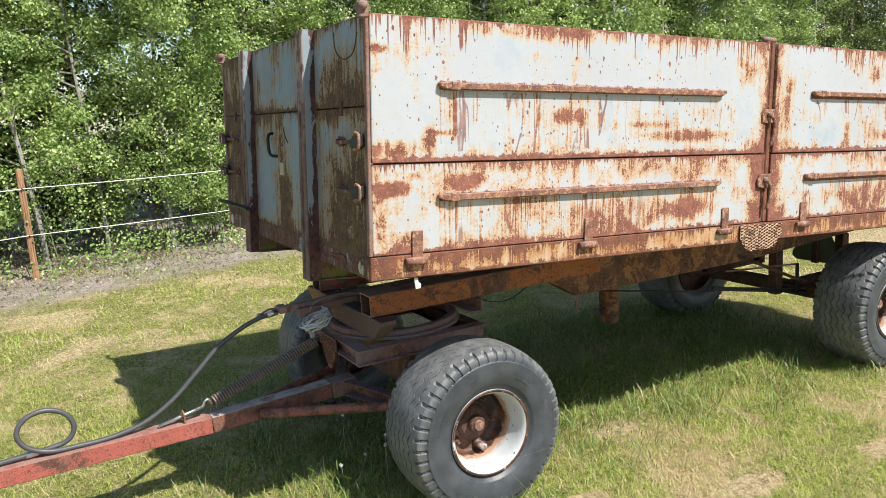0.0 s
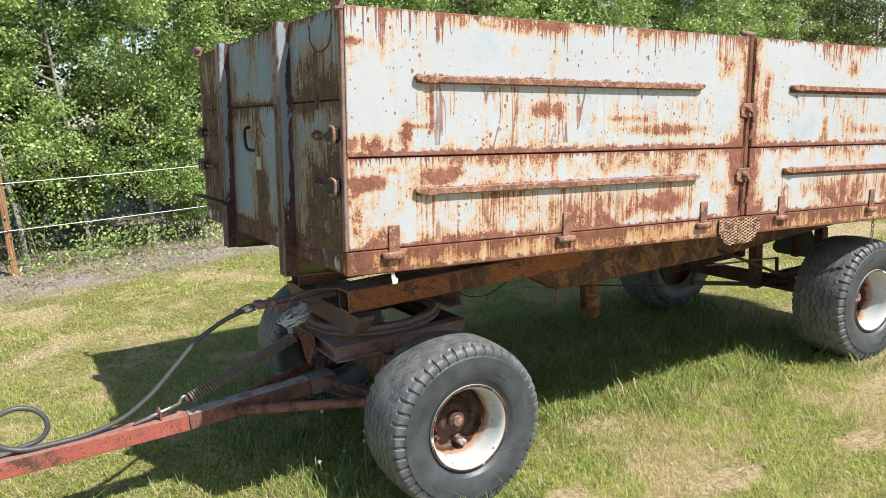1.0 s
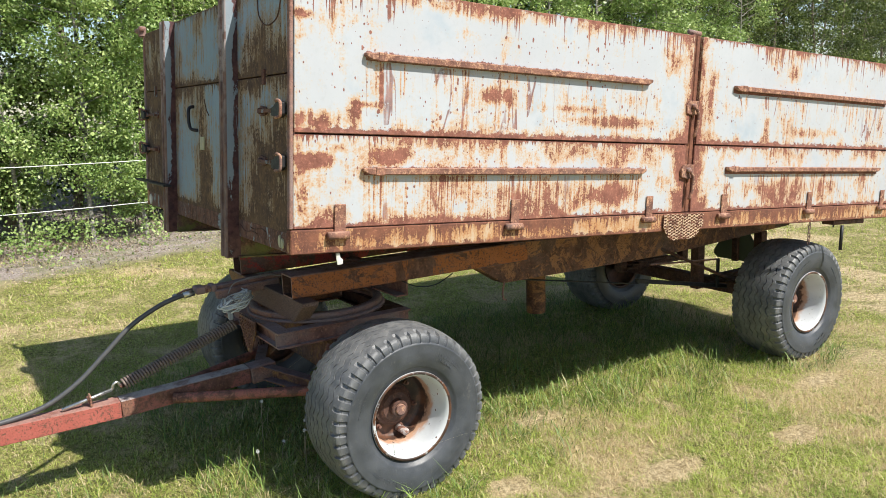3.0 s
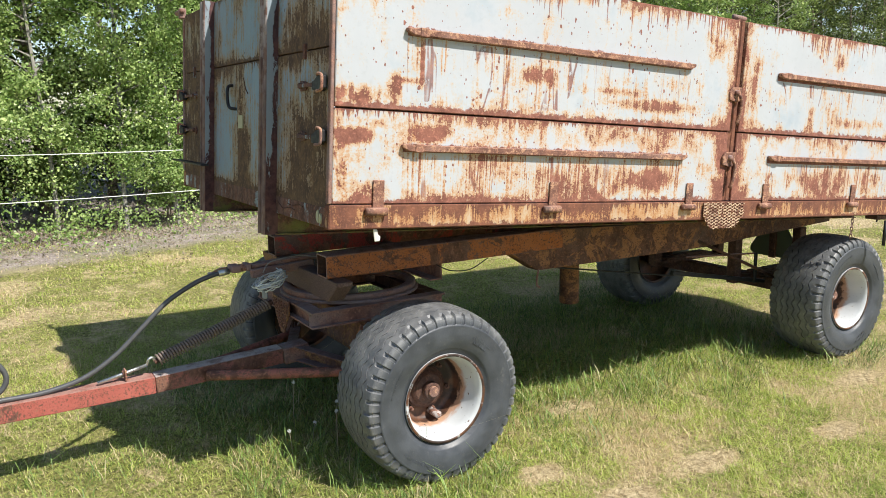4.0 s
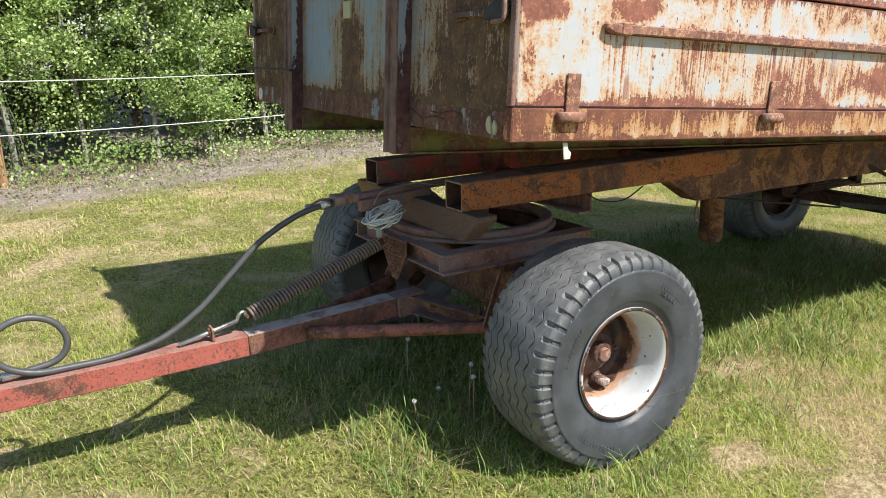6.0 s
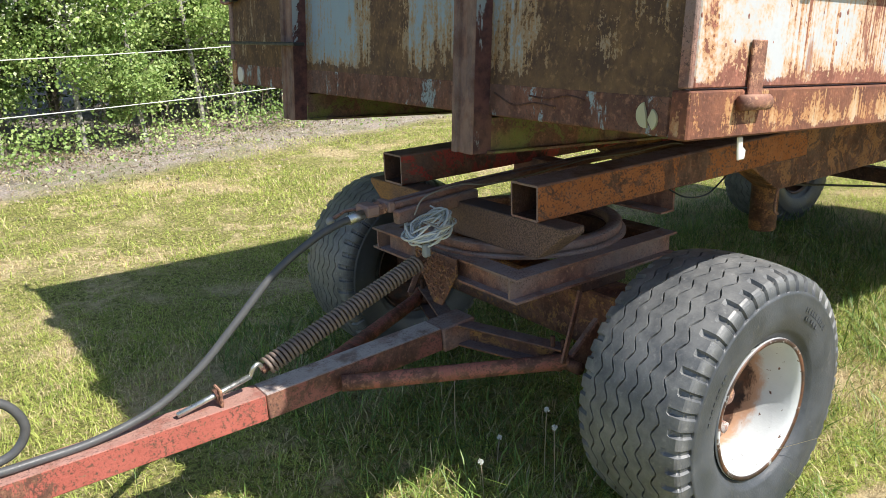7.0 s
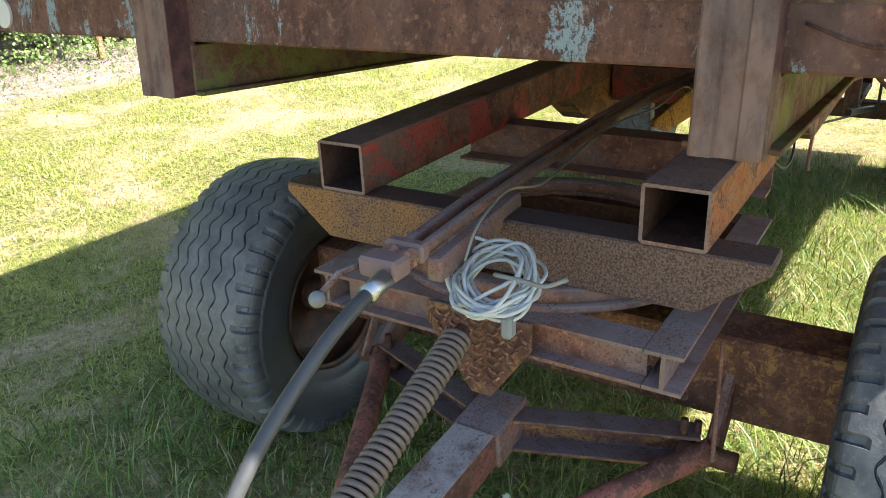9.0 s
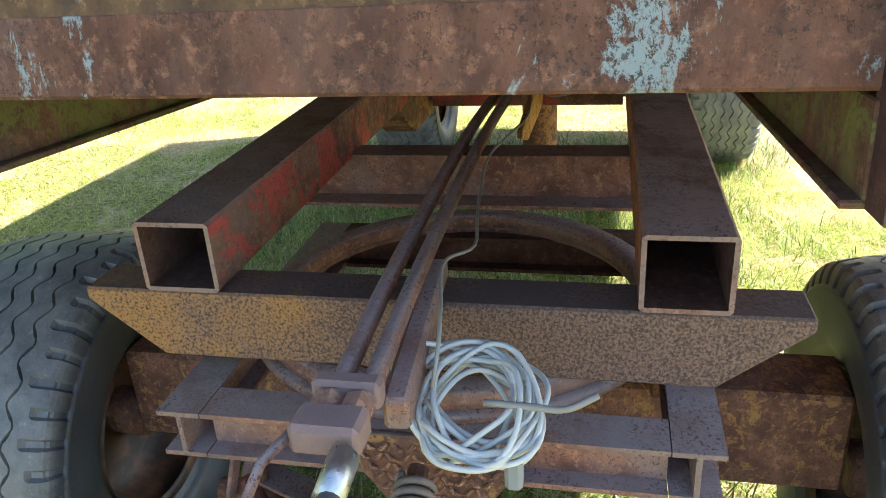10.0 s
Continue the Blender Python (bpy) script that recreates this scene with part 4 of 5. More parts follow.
scratch([(0.385, 2.055), (0.375, 1.99), (0.315, 1.945), (0.235, 1.935), (0.15, 1.96), (0.11, 2.03)], "dark curved scratch in the paint")
scratch([(1.20, 1.66), (1.165, 1.61), (1.12, 1.58)], "short dark scratch in the paint")
for pts in (((0.64, 1.087), (0.56, 1.062), (0.48, 1.072), (0.40, 1.066)), ((0.50, 1.088), (0.43, 1.084), (0.36, 1.096), (0.30, 1.088))):
    scratch(pts, "dark scrawl scratched into the rail")

# chain of small links
chain_links = 0
for k in range(6):
    a = 90 * (k % 2)
    pts = [(3.665 + 0.009 * math.cos(q) * math.cos(radians(a)), 0.03 + 0.009 * math.cos(q) * math.sin(radians(a)), 1.01 - 0.024 * k + 0.016 * math.sin(q)) for q in (2 * math.pi * j / 10 for j in range(11))]
    bed("chain_link", tube(bmesh.new(), pts, 0.003, 5, False), "brown")


# ---- chassis ----
def chassis(name, bm, material, label="", parent=None, smooth=False):
    return part(name, bm, material, parent or trailer, label, None, smooth)


def hollow(x0, x1, y0, y1, z0, z1, w=0.008):
    """A square tube along x, open at both ends: one skin outside and inside."""
    bm = bmesh.new()
    c = 0.006
    outer = [(y0 + c, z0), (y1 - c, z0), (y1, z0 + c), (y1, z1 - c), (y1 - c, z1), (y0 + c, z1), (y0, z1 - c), (y0, z0 + c)]
    inner = [(y0 + w, z0 + w), (y1 - w, z0 + w), (y1 - w, z0 + w), (y1 - w, z1 - w), (y1 - w, z1 - w), (y0 + w, z1 - w), (y0 + w, z1 - w), (y0 + w, z0 + w)]
    inner = [((a * 0.995 + b_[0] * 0.005), (d * 0.995 + b_[1] * 0.005)) for (a, d), b_ in zip(inner, outer)]
    rings = [[bm.verts.new((x, p, q)) for p, q in ring] for x, ring in ((x0, outer), (x1, outer), (x1, inner), (x0, inner))]
    for r0, r1 in zip(rings, rings[1:] + rings[:1]):
        for k in range(8):
            j = (k + 1) % 8
            bm.faces.new((r0[k], r0[j], r1[j], r1[k]))
    return bm


NEAR = (0.785, 0.921)
FAR = (2 * MID - 0.921 - 0.012, 2 * MID - 0.785 - 0.012)
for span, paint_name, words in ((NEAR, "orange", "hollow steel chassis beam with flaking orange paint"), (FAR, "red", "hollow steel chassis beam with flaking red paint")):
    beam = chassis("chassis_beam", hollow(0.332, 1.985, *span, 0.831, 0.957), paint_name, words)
    # inside faces take the dark steel, cut ends the bare brown
    beam.data.materials.append(M["dark_steel"])
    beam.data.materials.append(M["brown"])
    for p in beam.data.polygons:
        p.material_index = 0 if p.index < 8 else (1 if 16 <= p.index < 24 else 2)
for y0, y1 in (NEAR, FAR):
    bm = bmesh.new()
    prism(bm, [(1.58, 0.829), (1.65, 0.785), (1.79, 0.70), (3.4, 0.685), (4.95, 0.745), (4.95, 0.80), (1.989, 0.953), (1.989, 0.829)], "y", y0 + 0.012, y1 - 0.012, 0.004)
    chassis("rear_chassis_beam", bm, "deep_beam", "deep rear chassis beam, rusted brown")
chassis("main_crossmember", prism(bmesh.new(), [(2.0, 0.878), (2.05, 0.878), (2.05, 0.757), (2.58, 0.757), (2.58, 0.862), (2.64, 0.862), (2.64, 0.737), (2.0, 0.737)], "y", NEAR[1] + 0.002, FAR[0] - 0.002), "red", "dark red crossmember carrying the lifting ram")
ram = chassis("lifting_ram", lathe(bmesh.new(), [(0.0, 0.0), (0.0, 0.066), (0.01, 0.072), (0.44, 0.072), (0.444, 0.11), (0.475, 0.11), (0.48, 0.085), (0.555, 0.085), (0.56, 0.0)], 28), "deep_beam", "hydraulic lifting ram with a rusty outer tube", None, True)
ram.matrix_basis = pose(2.45, 1.25, 0.30, 90, 0, 0)
rod = part("ram_rod", lathe(bmesh.new(), [(0.55, 0.062), (0.74, 0.062)], 28), "chrome", ram, "bright steel ram rod", None, True)
chassis("front_crossmember", prism(bmesh.new(), [(1.06, 0.845), (1.15, 0.845), (1.15, 0.837), (1.07, 0.837), (1.07, 0.735), (0.99, 0.735), (0.99, 0.743), (1.06, 0.743)], "y", 0.80, 1.73), "brown", "dark steel angle across the chassis")
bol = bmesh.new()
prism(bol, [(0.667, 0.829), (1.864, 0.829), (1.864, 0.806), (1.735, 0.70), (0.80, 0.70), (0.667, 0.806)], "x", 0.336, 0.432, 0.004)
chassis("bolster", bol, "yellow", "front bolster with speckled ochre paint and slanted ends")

# turntable rings
for r0, r1, z0, z1, mt in ((0.352, 0.408, 0.668, 0.698, "brown"), (0.362, 0.425, 0.650, 0.664, "brown")):
    bm = lathe(bmesh.new(), [(z0, r0), (z0, r1), (z1 - 0.006, r1), (z1, r1 - 0.008), (z1, r0 + 0.006), (z1 - 0.006, r0)], 72, True)
    ob = chassis("turntable_ring", bm, mt, "worn steel turntable ring", None, True)
    ob.matrix_basis = Matrix.Translation((WHEEL_X, MID - 0.006, 0)) @ Matrix.Rotation(radians(90), 4, "X")


def channel(x0, x1, y0, y1, z0, z1, along, t=0.009):
    """An I beam along x or y, drawn out from its section."""
    lo, hi = (x0, x1) if along == "y" else (y0, y1)
    m = (lo + hi) / 2
    sec = [(lo, z0), (hi, z0), (hi, z0 + t), (m + t / 2, z0 + t), (m + t / 2, z1 - t), (hi, z1 - t), (hi, z1), (lo, z1), (lo, z1 - t), (m - t / 2, z1 - t), (m - t / 2, z0 + t), (lo, z0 + t)]
    return prism(bmesh.new(), sec, along, *((y0, y1) if along == "y" else (x0, x1)))


chassis("steering_frame", channel(0.236, 0.316, 0.868, 1.628, 0.562, 0.652, "y"), "brown", "front member of the steering frame, brown rust")
for y0 in (0.788, 1.630):
    chassis("steering_frame", channel(0.236, 1.08, y0, y0 + 0.078, 0.562, 0.652, "x"), "brown", "side member of the steering frame, brown rust")
chassis("steering_frame", channel(1.0, 1.08, 0.868, 1.628, 0.562, 0.652, "y"), "dark_steel", "rear member of the steering frame")
tri = bmesh.new()
prism(tri, [(1.10, 0.655), (1.36, 0.655), (1.36, 0.60), (1.25, 0.447), (1.20, 0.447), (1.10, 0.59)], "x", 0.218, 0.228, 0.002)
gusset = chassis("gusset_plate", tri, "yoke", "rusted chequer gusset plate under the bolster")
rib_bm = bmesh.new()
for i in range(-2, 14):
    for k in range(11):
        ry, rz = 1.095 + 0.022 * i + 0.011 * (k % 2), 0.462 + 0.019 * k
        low_edge = 0.450 + max(0.0, (1.20 - ry) * 1.43, (ry - 1.25) * 1.39)
        if 1.108 < ry < 1.352 and low_edge + 0.012 < rz < 0.648:
            s1 = 1 if (i + k) % 2 else -1
            tube(rib_bm, [(0.2180, ry - 0.007, rz - s1 * 0.006), (0.2125, ry, rz), (0.2180, ry + 0.007, rz + s1 * 0.006)], 0.0038, 4)
chassis("chequer_rib", rib_bm, "bar", "raised chequer ribs", gusset)["kind"] = "stuff"
chassis("front_axle", boxes([(0.60, 0.76, 0.50, 2 * MID - 0.50, 0.298, 0.52)], 0.008), "axle", "heavy front axle beam, brown rust with ochre flecks")
for y0 in (0.80, 1.63):
    chassis("spring_seat", boxes([(0.56, 0.80, y0, y0 + 0.078, 0.52, 0.562)], 0.004), "dark_steel")
for s in (1, -1):
    chassis("axle_stub", tube(bmesh.new(), [(WHEEL_X, MID - s * 0.80, 0.30), (WHEEL_X, MID - s * 0.95, 0.30)], 0.06, 16), "hub", "", None, True)

def channel_between(a, b, wide, high, t=0.009):
    """A C section from a to b (its top middle line), open towards the front of the trailer."""
    a, b = Vector(a), Vector(b)
    d = (b - a).normalized()
    s = Vector((-d.y, d.x, 0)).normalized()
    s = s if s.x > 0 else -s
    u = Vector((0, 0, 1))
    w = wide / 2
    sec = [(-w, 0), (w, 0), (w, -high), (-w, -high), (-w, t - high), (w - t, t - high), (w - t, -t), (-w, -t)]
    bm = bmesh.new()
    rings = [[bm.verts.new(p + k * s + h * u) for k, h in sec] for p in (a, b)]
    for k in range(8):
        bm.faces.new((rings[0][k], rings[0][(k + 1) % 8], rings[1][(k + 1) % 8], rings[1][k]))
    bm.faces.new(rings[0]), bm.faces.new(rings[1])
    bmesh.ops.recalc_face_normals(bm, faces=bm.faces)
    bmesh.ops.bevel(bm, geom=bm.edges[:], offset=0.0022, segments=1, affect="EDGES")
    return bm


def beam_between(a, b, wide, high, bevel=0.006):
    """A bar from a to b (its top middle line)."""
    a, b = Vector(a), Vector(b)
    d = (b - a).normalized()
    s = Vector((-d.y, d.x, 0)).normalized() * wide / 2
    u = d.cross(s).normalized()
    if u.z < 0:
        u = -u
    bm = bmesh.new()
    v = [bm.verts.new(p + q * s - w * high * u) for p in (a, b) for q in (-1, 1) for w in (0, 1)]
    for q in ((0, 1, 3, 2), (4, 6, 7, 5), (0, 4, 5, 1), (2, 3, 7, 6), (0, 2, 6, 4), (1, 5, 7, 3)):
        bm.faces.new([v[k] for k in q])
    bmesh.ops.recalc_face_normals(bm, faces=bm.faces)
    bmesh.ops.bevel(bm, geom=bm.edges[:], offset=bevel, segments=1, affect="EDGES")
    return bm


# rear axle, its hangers and the thin rods
chassis("rear_axle", boxes([(REAR_X - 0.05, REAR_X + 0.05, 0.42, 2 * MID - 0.42, 0.255, 0.355)], 0.008), "dark_steel", "square rear axle")
for y0, y1 in (NEAR, FAR):
    chassis("spring_pack", boxes([(REAR_X - 0.42, REAR_X + 0.42, y0 + 0.03, y1 - 0.03, 0.36, 0.385), (REAR_X - 0.30, REAR_X + 0.30, y0 + 0.03, y1 - 0.03, 0.387, 0.405), (REAR_X - 0.2, REAR_X + 0.2, y0 + 0.03, y1 - 0.03, 0.407, 0.425)], 0.003), "dark_steel", "leaf spring pack on the rear axle")
    for xx in (REAR_X - 0.42, REAR_X + 0.40):
        chassis("spring_hanger", boxes([(xx - 0.03, xx + 0.05, y0 + 0.03, y1 - 0.03, 0.35, 0.72)], 0.005), "dark_steel")
chassis("brake_shaft", beam_between((3.04, 0.80, 0.545), (4.05, 0.76, 0.36), 0.03, 0.03, 0.003), "black", "long dark brake shaft")
chassis("brake_lever", boxes([(3.87, 3.90, 0.715, 0.73, 0.36, 0.60)], 0.003), "black")
chassis("brake_rod", tube(bmesh.new(), [(1.95, 0.88, 0.69), (3.06, 0.80, 0.505)], 0.006, 6), "black")
chassis("hanging_hook", tube(bmesh.new(), smooth_way([(1.80, 0.80, 0.71), (1.785, 0.80, 0.64), (1.79, 0.80, 0.60), (1.815, 0.80, 0.585)], 4), 0.006, 7), "brown", "thin bent rod hanging below the beam", None, True)
chassis("loose_wire", tube(bmesh.new(), smooth_way([(1.02, 0.80, 0.835), (1.12, 0.785, 0.785), (1.26, 0.785, 0.775), (1.40, 0.80, 0.825)], 5), 0.0035, 6), "black", "loose black wire sagging below the beam", None, True)
chassis("axle_stay", tube(bmesh.new(), [(3.30, 0.80, 0.74), (4.10, 0.60, 0.36)], 0.012, 8), "dark_steel", "diagonal stay down to the rear axle", None, True)
chassis("rear_rod", tube(bmesh.new(), [(3.30, 0.90, 0.60), (3.885, 0.735, 0.592)], 0.008, 6), "brown")
warn = bmesh.new()
prism(warn, [(1.56, 0.345), (1.13, 0.345), (1.09, 0.375), (1.09, 0.415), (1.27, 0.70), (1.42, 0.70), (1.60, 0.415), (1.60, 0.375)], "x", 5.00, 5.008, 0.002)
plate = chassis("triangle_plate", warn, "green", "dull green back of a warning triangle behind the rear axle")
chassis("plate_holder", boxes([(4.965, 4.998, 1.32, 1.38, 0.34, 0.87)], 0.003), "dark_steel", "dark steel holder", plate)

# ---- drawbar ----
DY = 1.235
draw = chassis("drawbar", beam_between((-2.6, DY, 0.312), (-0.52, DY, 0.328), 0.105, 0.092, 0.003), "drawbar", "red painted steel drawbar, worn and rusty")
chassis("drawbar_rear", beam_between((-0.519, DY, 0.328), (0.20, DY, 0.362), 0.105, 0.092, 0.003), "drawbar_worn", "", draw)
chassis("drawbar_end", beam_between((0.203, DY, 0.359), (0.36, DY, 0.372), 0.12, 0.10), "brown", "", draw)
for s in (1, -1):
    chassis("drawbar_arm", tube(bmesh.new(), smooth_way([(-0.25, DY - s * 0.075, 0.290), (0.10, DY - s * 0.262, 0.289), (0.38, DY - s * 0.412, 0.288), (0.44, DY - s * 0.450, 0.290), (0.465, DY - s * 0.475, 0.300)], 3), 0.029, 12), "brace", "red rusted tube brace of the drawbar", draw, True)
    chassis("drawbar_yoke", channel_between((0.30, DY - s * 0.05, 0.360), (0.47, DY - s * 0.44, 0.338), 0.066, 0.088), "yoke", "rusted open channel yoke of the drawbar", draw)
    chassis("hinge_bolt", tube(bmesh.new(), [(0.46, DY - s * 0.40, 0.285), (0.46, DY - s * 0.53, 0.285)], 0.024, 10), "hub", "", draw, True)
    chassis("hinge_ear", beam_between((0.46, DY - s * 0.47, 0.315), (0.62, DY - s * 0.47, 0.44), 0.03, 0.09), "brown", "", draw)
    chassis("steady_rod", beam_between((0.405, DY - s * 0.488, 0.31), (0.515, DY - s * 0.462, 0.55), 0.010, 0.026, 0.002), "brown", "", draw)
    for k in (-1, 1):
        chassis("hinge_stud", tube(bmesh.new(), [(0.452 + 0.014 * k, DY - s * (0.425 + 0.012 * k), 0.33), (0.452 + 0.014 * k, DY - s * (0.425 + 0.012 * k), 0.372 - 0.008 * k)], 0.009, 8), "dark_steel", "", draw, True)


# coil spring that carries the drawbar
def coil_spring(a, b, turns, r, wire):
    a, b = Vector(a), Vector(b)
    d = (b - a).normalized()
    u = d.orthogonal().normalized()
    w = d.cross(u)
    pts = []
    n = turns * 14
    for k in range(n + 1):
        t = k / n
        q = 2 * math.pi * turns * t
        pts.append(a.lerp(b, t) + r * (math.cos(q) * u + math.sin(q) * w))
    return tube(bmesh.new(), pts, wire, 6)


spring = chassis("drawbar_spring", coil_spring((-0.49, 1.222, 0.410), (0.15, 1.235, 0.63), 42, 0.028, 0.0066), "spring", "long rusted coil spring over the drawbar", None, True)
chassis("spring_core", tube(bmesh.new(), [(-0.51, 1.222, 0.402), (0.17, 1.236, 0.637)], 0.016, 8), "dark_steel", "", spring)
eye = chassis("eye_bolt", tube(bmesh.new(), [(-0.80, 1.222, 0.338), (-0.55, 1.224, 0.392)], 0.010, 8), "zinc", "threaded adjusting bolt on the drawbar", None, True)
chassis("nut", tube(bmesh.new(), [(-0.675, 1.223, 0.364), (-0.658, 1.223, 0.368)], 0.022, 6), "hub", "", eye)
chassis("bracket", boxes([(-0.667, -0.657, 1.195, 1.252, 0.326, 0.39)], 0.003), "bar", "", eye)
chassis("hook_end", tube(bmesh.new(), smooth_way([(-0.55, 1.224, 0.392), (-0.54, 1.212, 0.424), (-0.52, 1.216, 0.43), (-0.505, 1.222, 0.405)], 4), 0.008, 7), "zinc", "", eye, True)

# ---- hydraulic lines ----
pipes = []
for k, dy in enumerate((0.0, 0.042)):
    y0 = 1.262 + dy
    ob = chassis("hydraulic_pipe", tube(bmesh.new(), smooth_way([(0.03, y0 - 0.006, 0.852), (0.40, y0 + 0.004, 0.868), (1.0, y0 + 0.012, 0.875), (1.5, y0 + 0.006, 0.872), (1.92, y0 - 0.02 * k - 0.02, 0.868)], 4), 0.0145, 10), "brown", "rusted hydraulic pipe along the chassis", None, True)
    pipes.append(ob)
clamp = boxes([(0.035, 0.065, 1.238, 1.328, 0.835, 0.875)], 0.006)
chassis("pipe_clamp", clamp, "block", "rusty clamp over both pipes", pipes[0])
for yy in (1.262, 1.302):
    chassis("union_nut", tube(bmesh.new(), [(0.03, yy, 0.852), (0.0, yy, 0.850)], 0.021, 6), "bar", "", pipes[0])
block = boxes([(-0.055, 0.0, 1.238, 1.325, 0.832, 0.874)], 0.007)
chassis("tee_block", block, "block", "steel junction block", pipes[0])
chassis("pipe_carrier", beam_between((0.05, 1.225, 0.845), (0.44, 1.25, 0.86), 0.035, 0.05), "brown", "angle carrying the pipes", pipes[0])
flat = bmesh.new()
prism(flat, [(1.30, 0.842), (1.30, 0.818), (1.45, 0.770), (1.86, 0.755), (1.90, 0.77), (1.92, 0.75), (1.945, 0.77), (1.95, 0.83), (1.93, 0.865), (1.88, 0.875)], "y", 1.196, 1.212, 0.003)
chassis("pipe_guide", flat, "guide", "ochre painted guide plate beside the pipes")
chassis("pipe_bend", tube(bmesh.new(), smooth_way([(1.84, 1.235, 0.873), (1.90, 1.232, 0.878), (1.94, 1.228, 0.853), (1.95, 1.225, 0.775)], 4), 0.017, 8), "brown", "hose bent down to the ram", None, True)
taps = chassis("drain_tap", tube(bmesh.new(), [(-0.02, 1.322, 0.852), (-0.09, 1.342, 0.848), (-0.14, 1.345, 0.826)], 0.0065, 8), "brown", "small tap with a ball end", None, True)
chassis("tap_ball", lathe(bmesh.new(), [(0.016 * math.cos(a), 0.016 * math.sin(a)) for a in (math.pi * k / 10 for k in range(11))], 14), "ball", "", taps, True).matrix_basis = pose(-0.148, 1.345, 0.821)

hose_thing = thing("hydraulic_hose", "black hydraulic hose looping from the trailer onto the drawbar", "hose", (0, 0, 0))
hp = smooth_way([(-0.10, 1.252, 0.842), (-0.164, 1.246, 0.834), (-0.27, 1.242, 0.800), (-0.422, 1.24, 0.716), (-0.56, 1.24, 0.592), (-0.705, 1.238, 0.466), (-0.86, 1.235, 0.378), (-1.036, 1.23, 0.340), (-1.20, 1.227, 0.337), (-1.34, 1.224, 0.345), (-1.44, 1.224, 0.395), (-1.474, 1.228, 0.470), (-1.43, 1.236, 0.540), (-1.335, 1.245, 0.562), (-1.245, 1.25, 0.522), (-1.209, 1.25, 0.440), (-1.25, 1.25, 0.372), (-1.35, 1.247, 0.352), (-1.50, 1.243, 0.342), (-1.8, 1.238, 0.332), (-2.4, 1.24, 0.327)], 6)
part("hose", tube(bmesh.new(), hp, 0.0135, 10), "hose", hose_thing, "black rubber hose", None, True)
part("ferrule", tube(bmesh.new(), [(-0.065, 1.252, 0.848), (-0.125, 1.252, 0.838)], 0.0185, 12), "zinc", hose_thing, "zinc hose ferrule", None, True)
part("ferrule", tube(bmesh.new(), [(-1.38, 1.246, 0.349), (-1.45, 1.244, 0.345)], 0.018, 12), "zinc", hose_thing, "zinc hose ferrule", None, True)


# ---- coil of grey cable hanging on the bolster ----
def cable_coil():
    rng = random.Random(5)
    ob = thing("cable_coil", "coil of dirty white electric cable hung on the bolster", "cable", (0.13, 1.14, 0.795))
    laps = 14
    par = [[rng.uniform(0.062, 0.108), rng.uniform(0.060, 0.105), rng.uniform(-0.020, 0.020), rng.uniform(-0.022, 0.020), rng.uniform(-0.026, 0.026), rng.uniform(-0.9, 0.9)] for _ in range(laps + 1)]
    pts = []
    for k in range(laps * 14):
        q = 2 * math.pi * k / 14
        i, f = divmod(k / 14, 1.0)
        ry, rv, cy, cv, off, tw = [a_ + (b_ - a_) * f for a_, b_ in zip(par[int(i)], par[int(i) + 1])]
        v = cv + rv * math.sin(q) + tw * 0.035 * math.cos(q) + 0.007 * math.sin(3 * q + 2.1 * i)
        u = off + 0.026 * tw * math.cos(q) + 0.012 * math.sin(2 * q + 1.7 * i)
        along, across = ry * math.cos(q) * 0.90 + v * 0.42, v * 0.90 - ry * math.cos(q) * 0.34
        pts.append((0.93 * across - 0.30 * u, cy + along * 0.96, 0.34 * across + 0.88 * u - 0.008))
    part("cable", tube(bmesh.new(), smooth_way(pts, 3), 0.0041, 7), "cable", ob, "", None, True)
    lead = smooth_way([(-0.02, 0.05, 0.03), (0.01, 0.045, 0.08), (0.08, 0.055, 0.098), (0.22, 0.078, 0.10), (0.31, 0.045, 0.09), (0.50, 0.07, 0.082), (0.78, 0.092, 0.09), (0.92, 0.062, 0.105), (1.12, 0.036, 0.10), (1.45, 0.05, 0.10), (1.50, 0.0, 0.06), (1.46, -0.10, 0.085), (1.40, -0.21, 0.09)], 5)
    part("cable", tube(bmesh.new(), lead, 0.0030, 7), "lead", ob, "cable running back along the chassis", None, True)
    tail = smooth_way([(-0.03, -0.02, 0.02), (-0.035, -0.08, 0.022), (-0.03, -0.125, 0.018), (-0.02, -0.165, 0.036)], 4)
    part("cable", tube(bmesh.new(), tail, 0.0048, 7), "lead", ob, "frayed end of the cable", None, True)
    plug = boxes([(-0.065, -0.037, -0.072, -0.048, -0.095, -0.045)], 0.006)
    part("plug", plug, "plug", ob, "grey plug at the end of the cable")
    tie = tube(bmesh.new(), smooth_way([(-0.03, 0.01, -0.03), (-0.05, -0.005, -0.065), (-0.02, -0.015, -0.08)], 3), 0.006, 6)
    part("tie", tie, "bar", ob, "", None, True)
    return ob


cable_coil()


# ---- fence ----
def fence_post(x, y):
    ob = thing("fence_post", "square weathered wooden fence post", "fence post", (x, y, float(lift(x, y))), "posts of the pasture fence")
    bm = boxes([(-0.045, 0.045, -0.045, 0.045, -0.05, 1.62)], 0.008)
    part("post", bm, "post", ob)
    for z in (0.672, 1.344):
        part("insulator", tube(bmesh.new(), [(0, -0.045, z), (0, -0.075, z)], 0.014, 8), "black", ob, "", None, True)


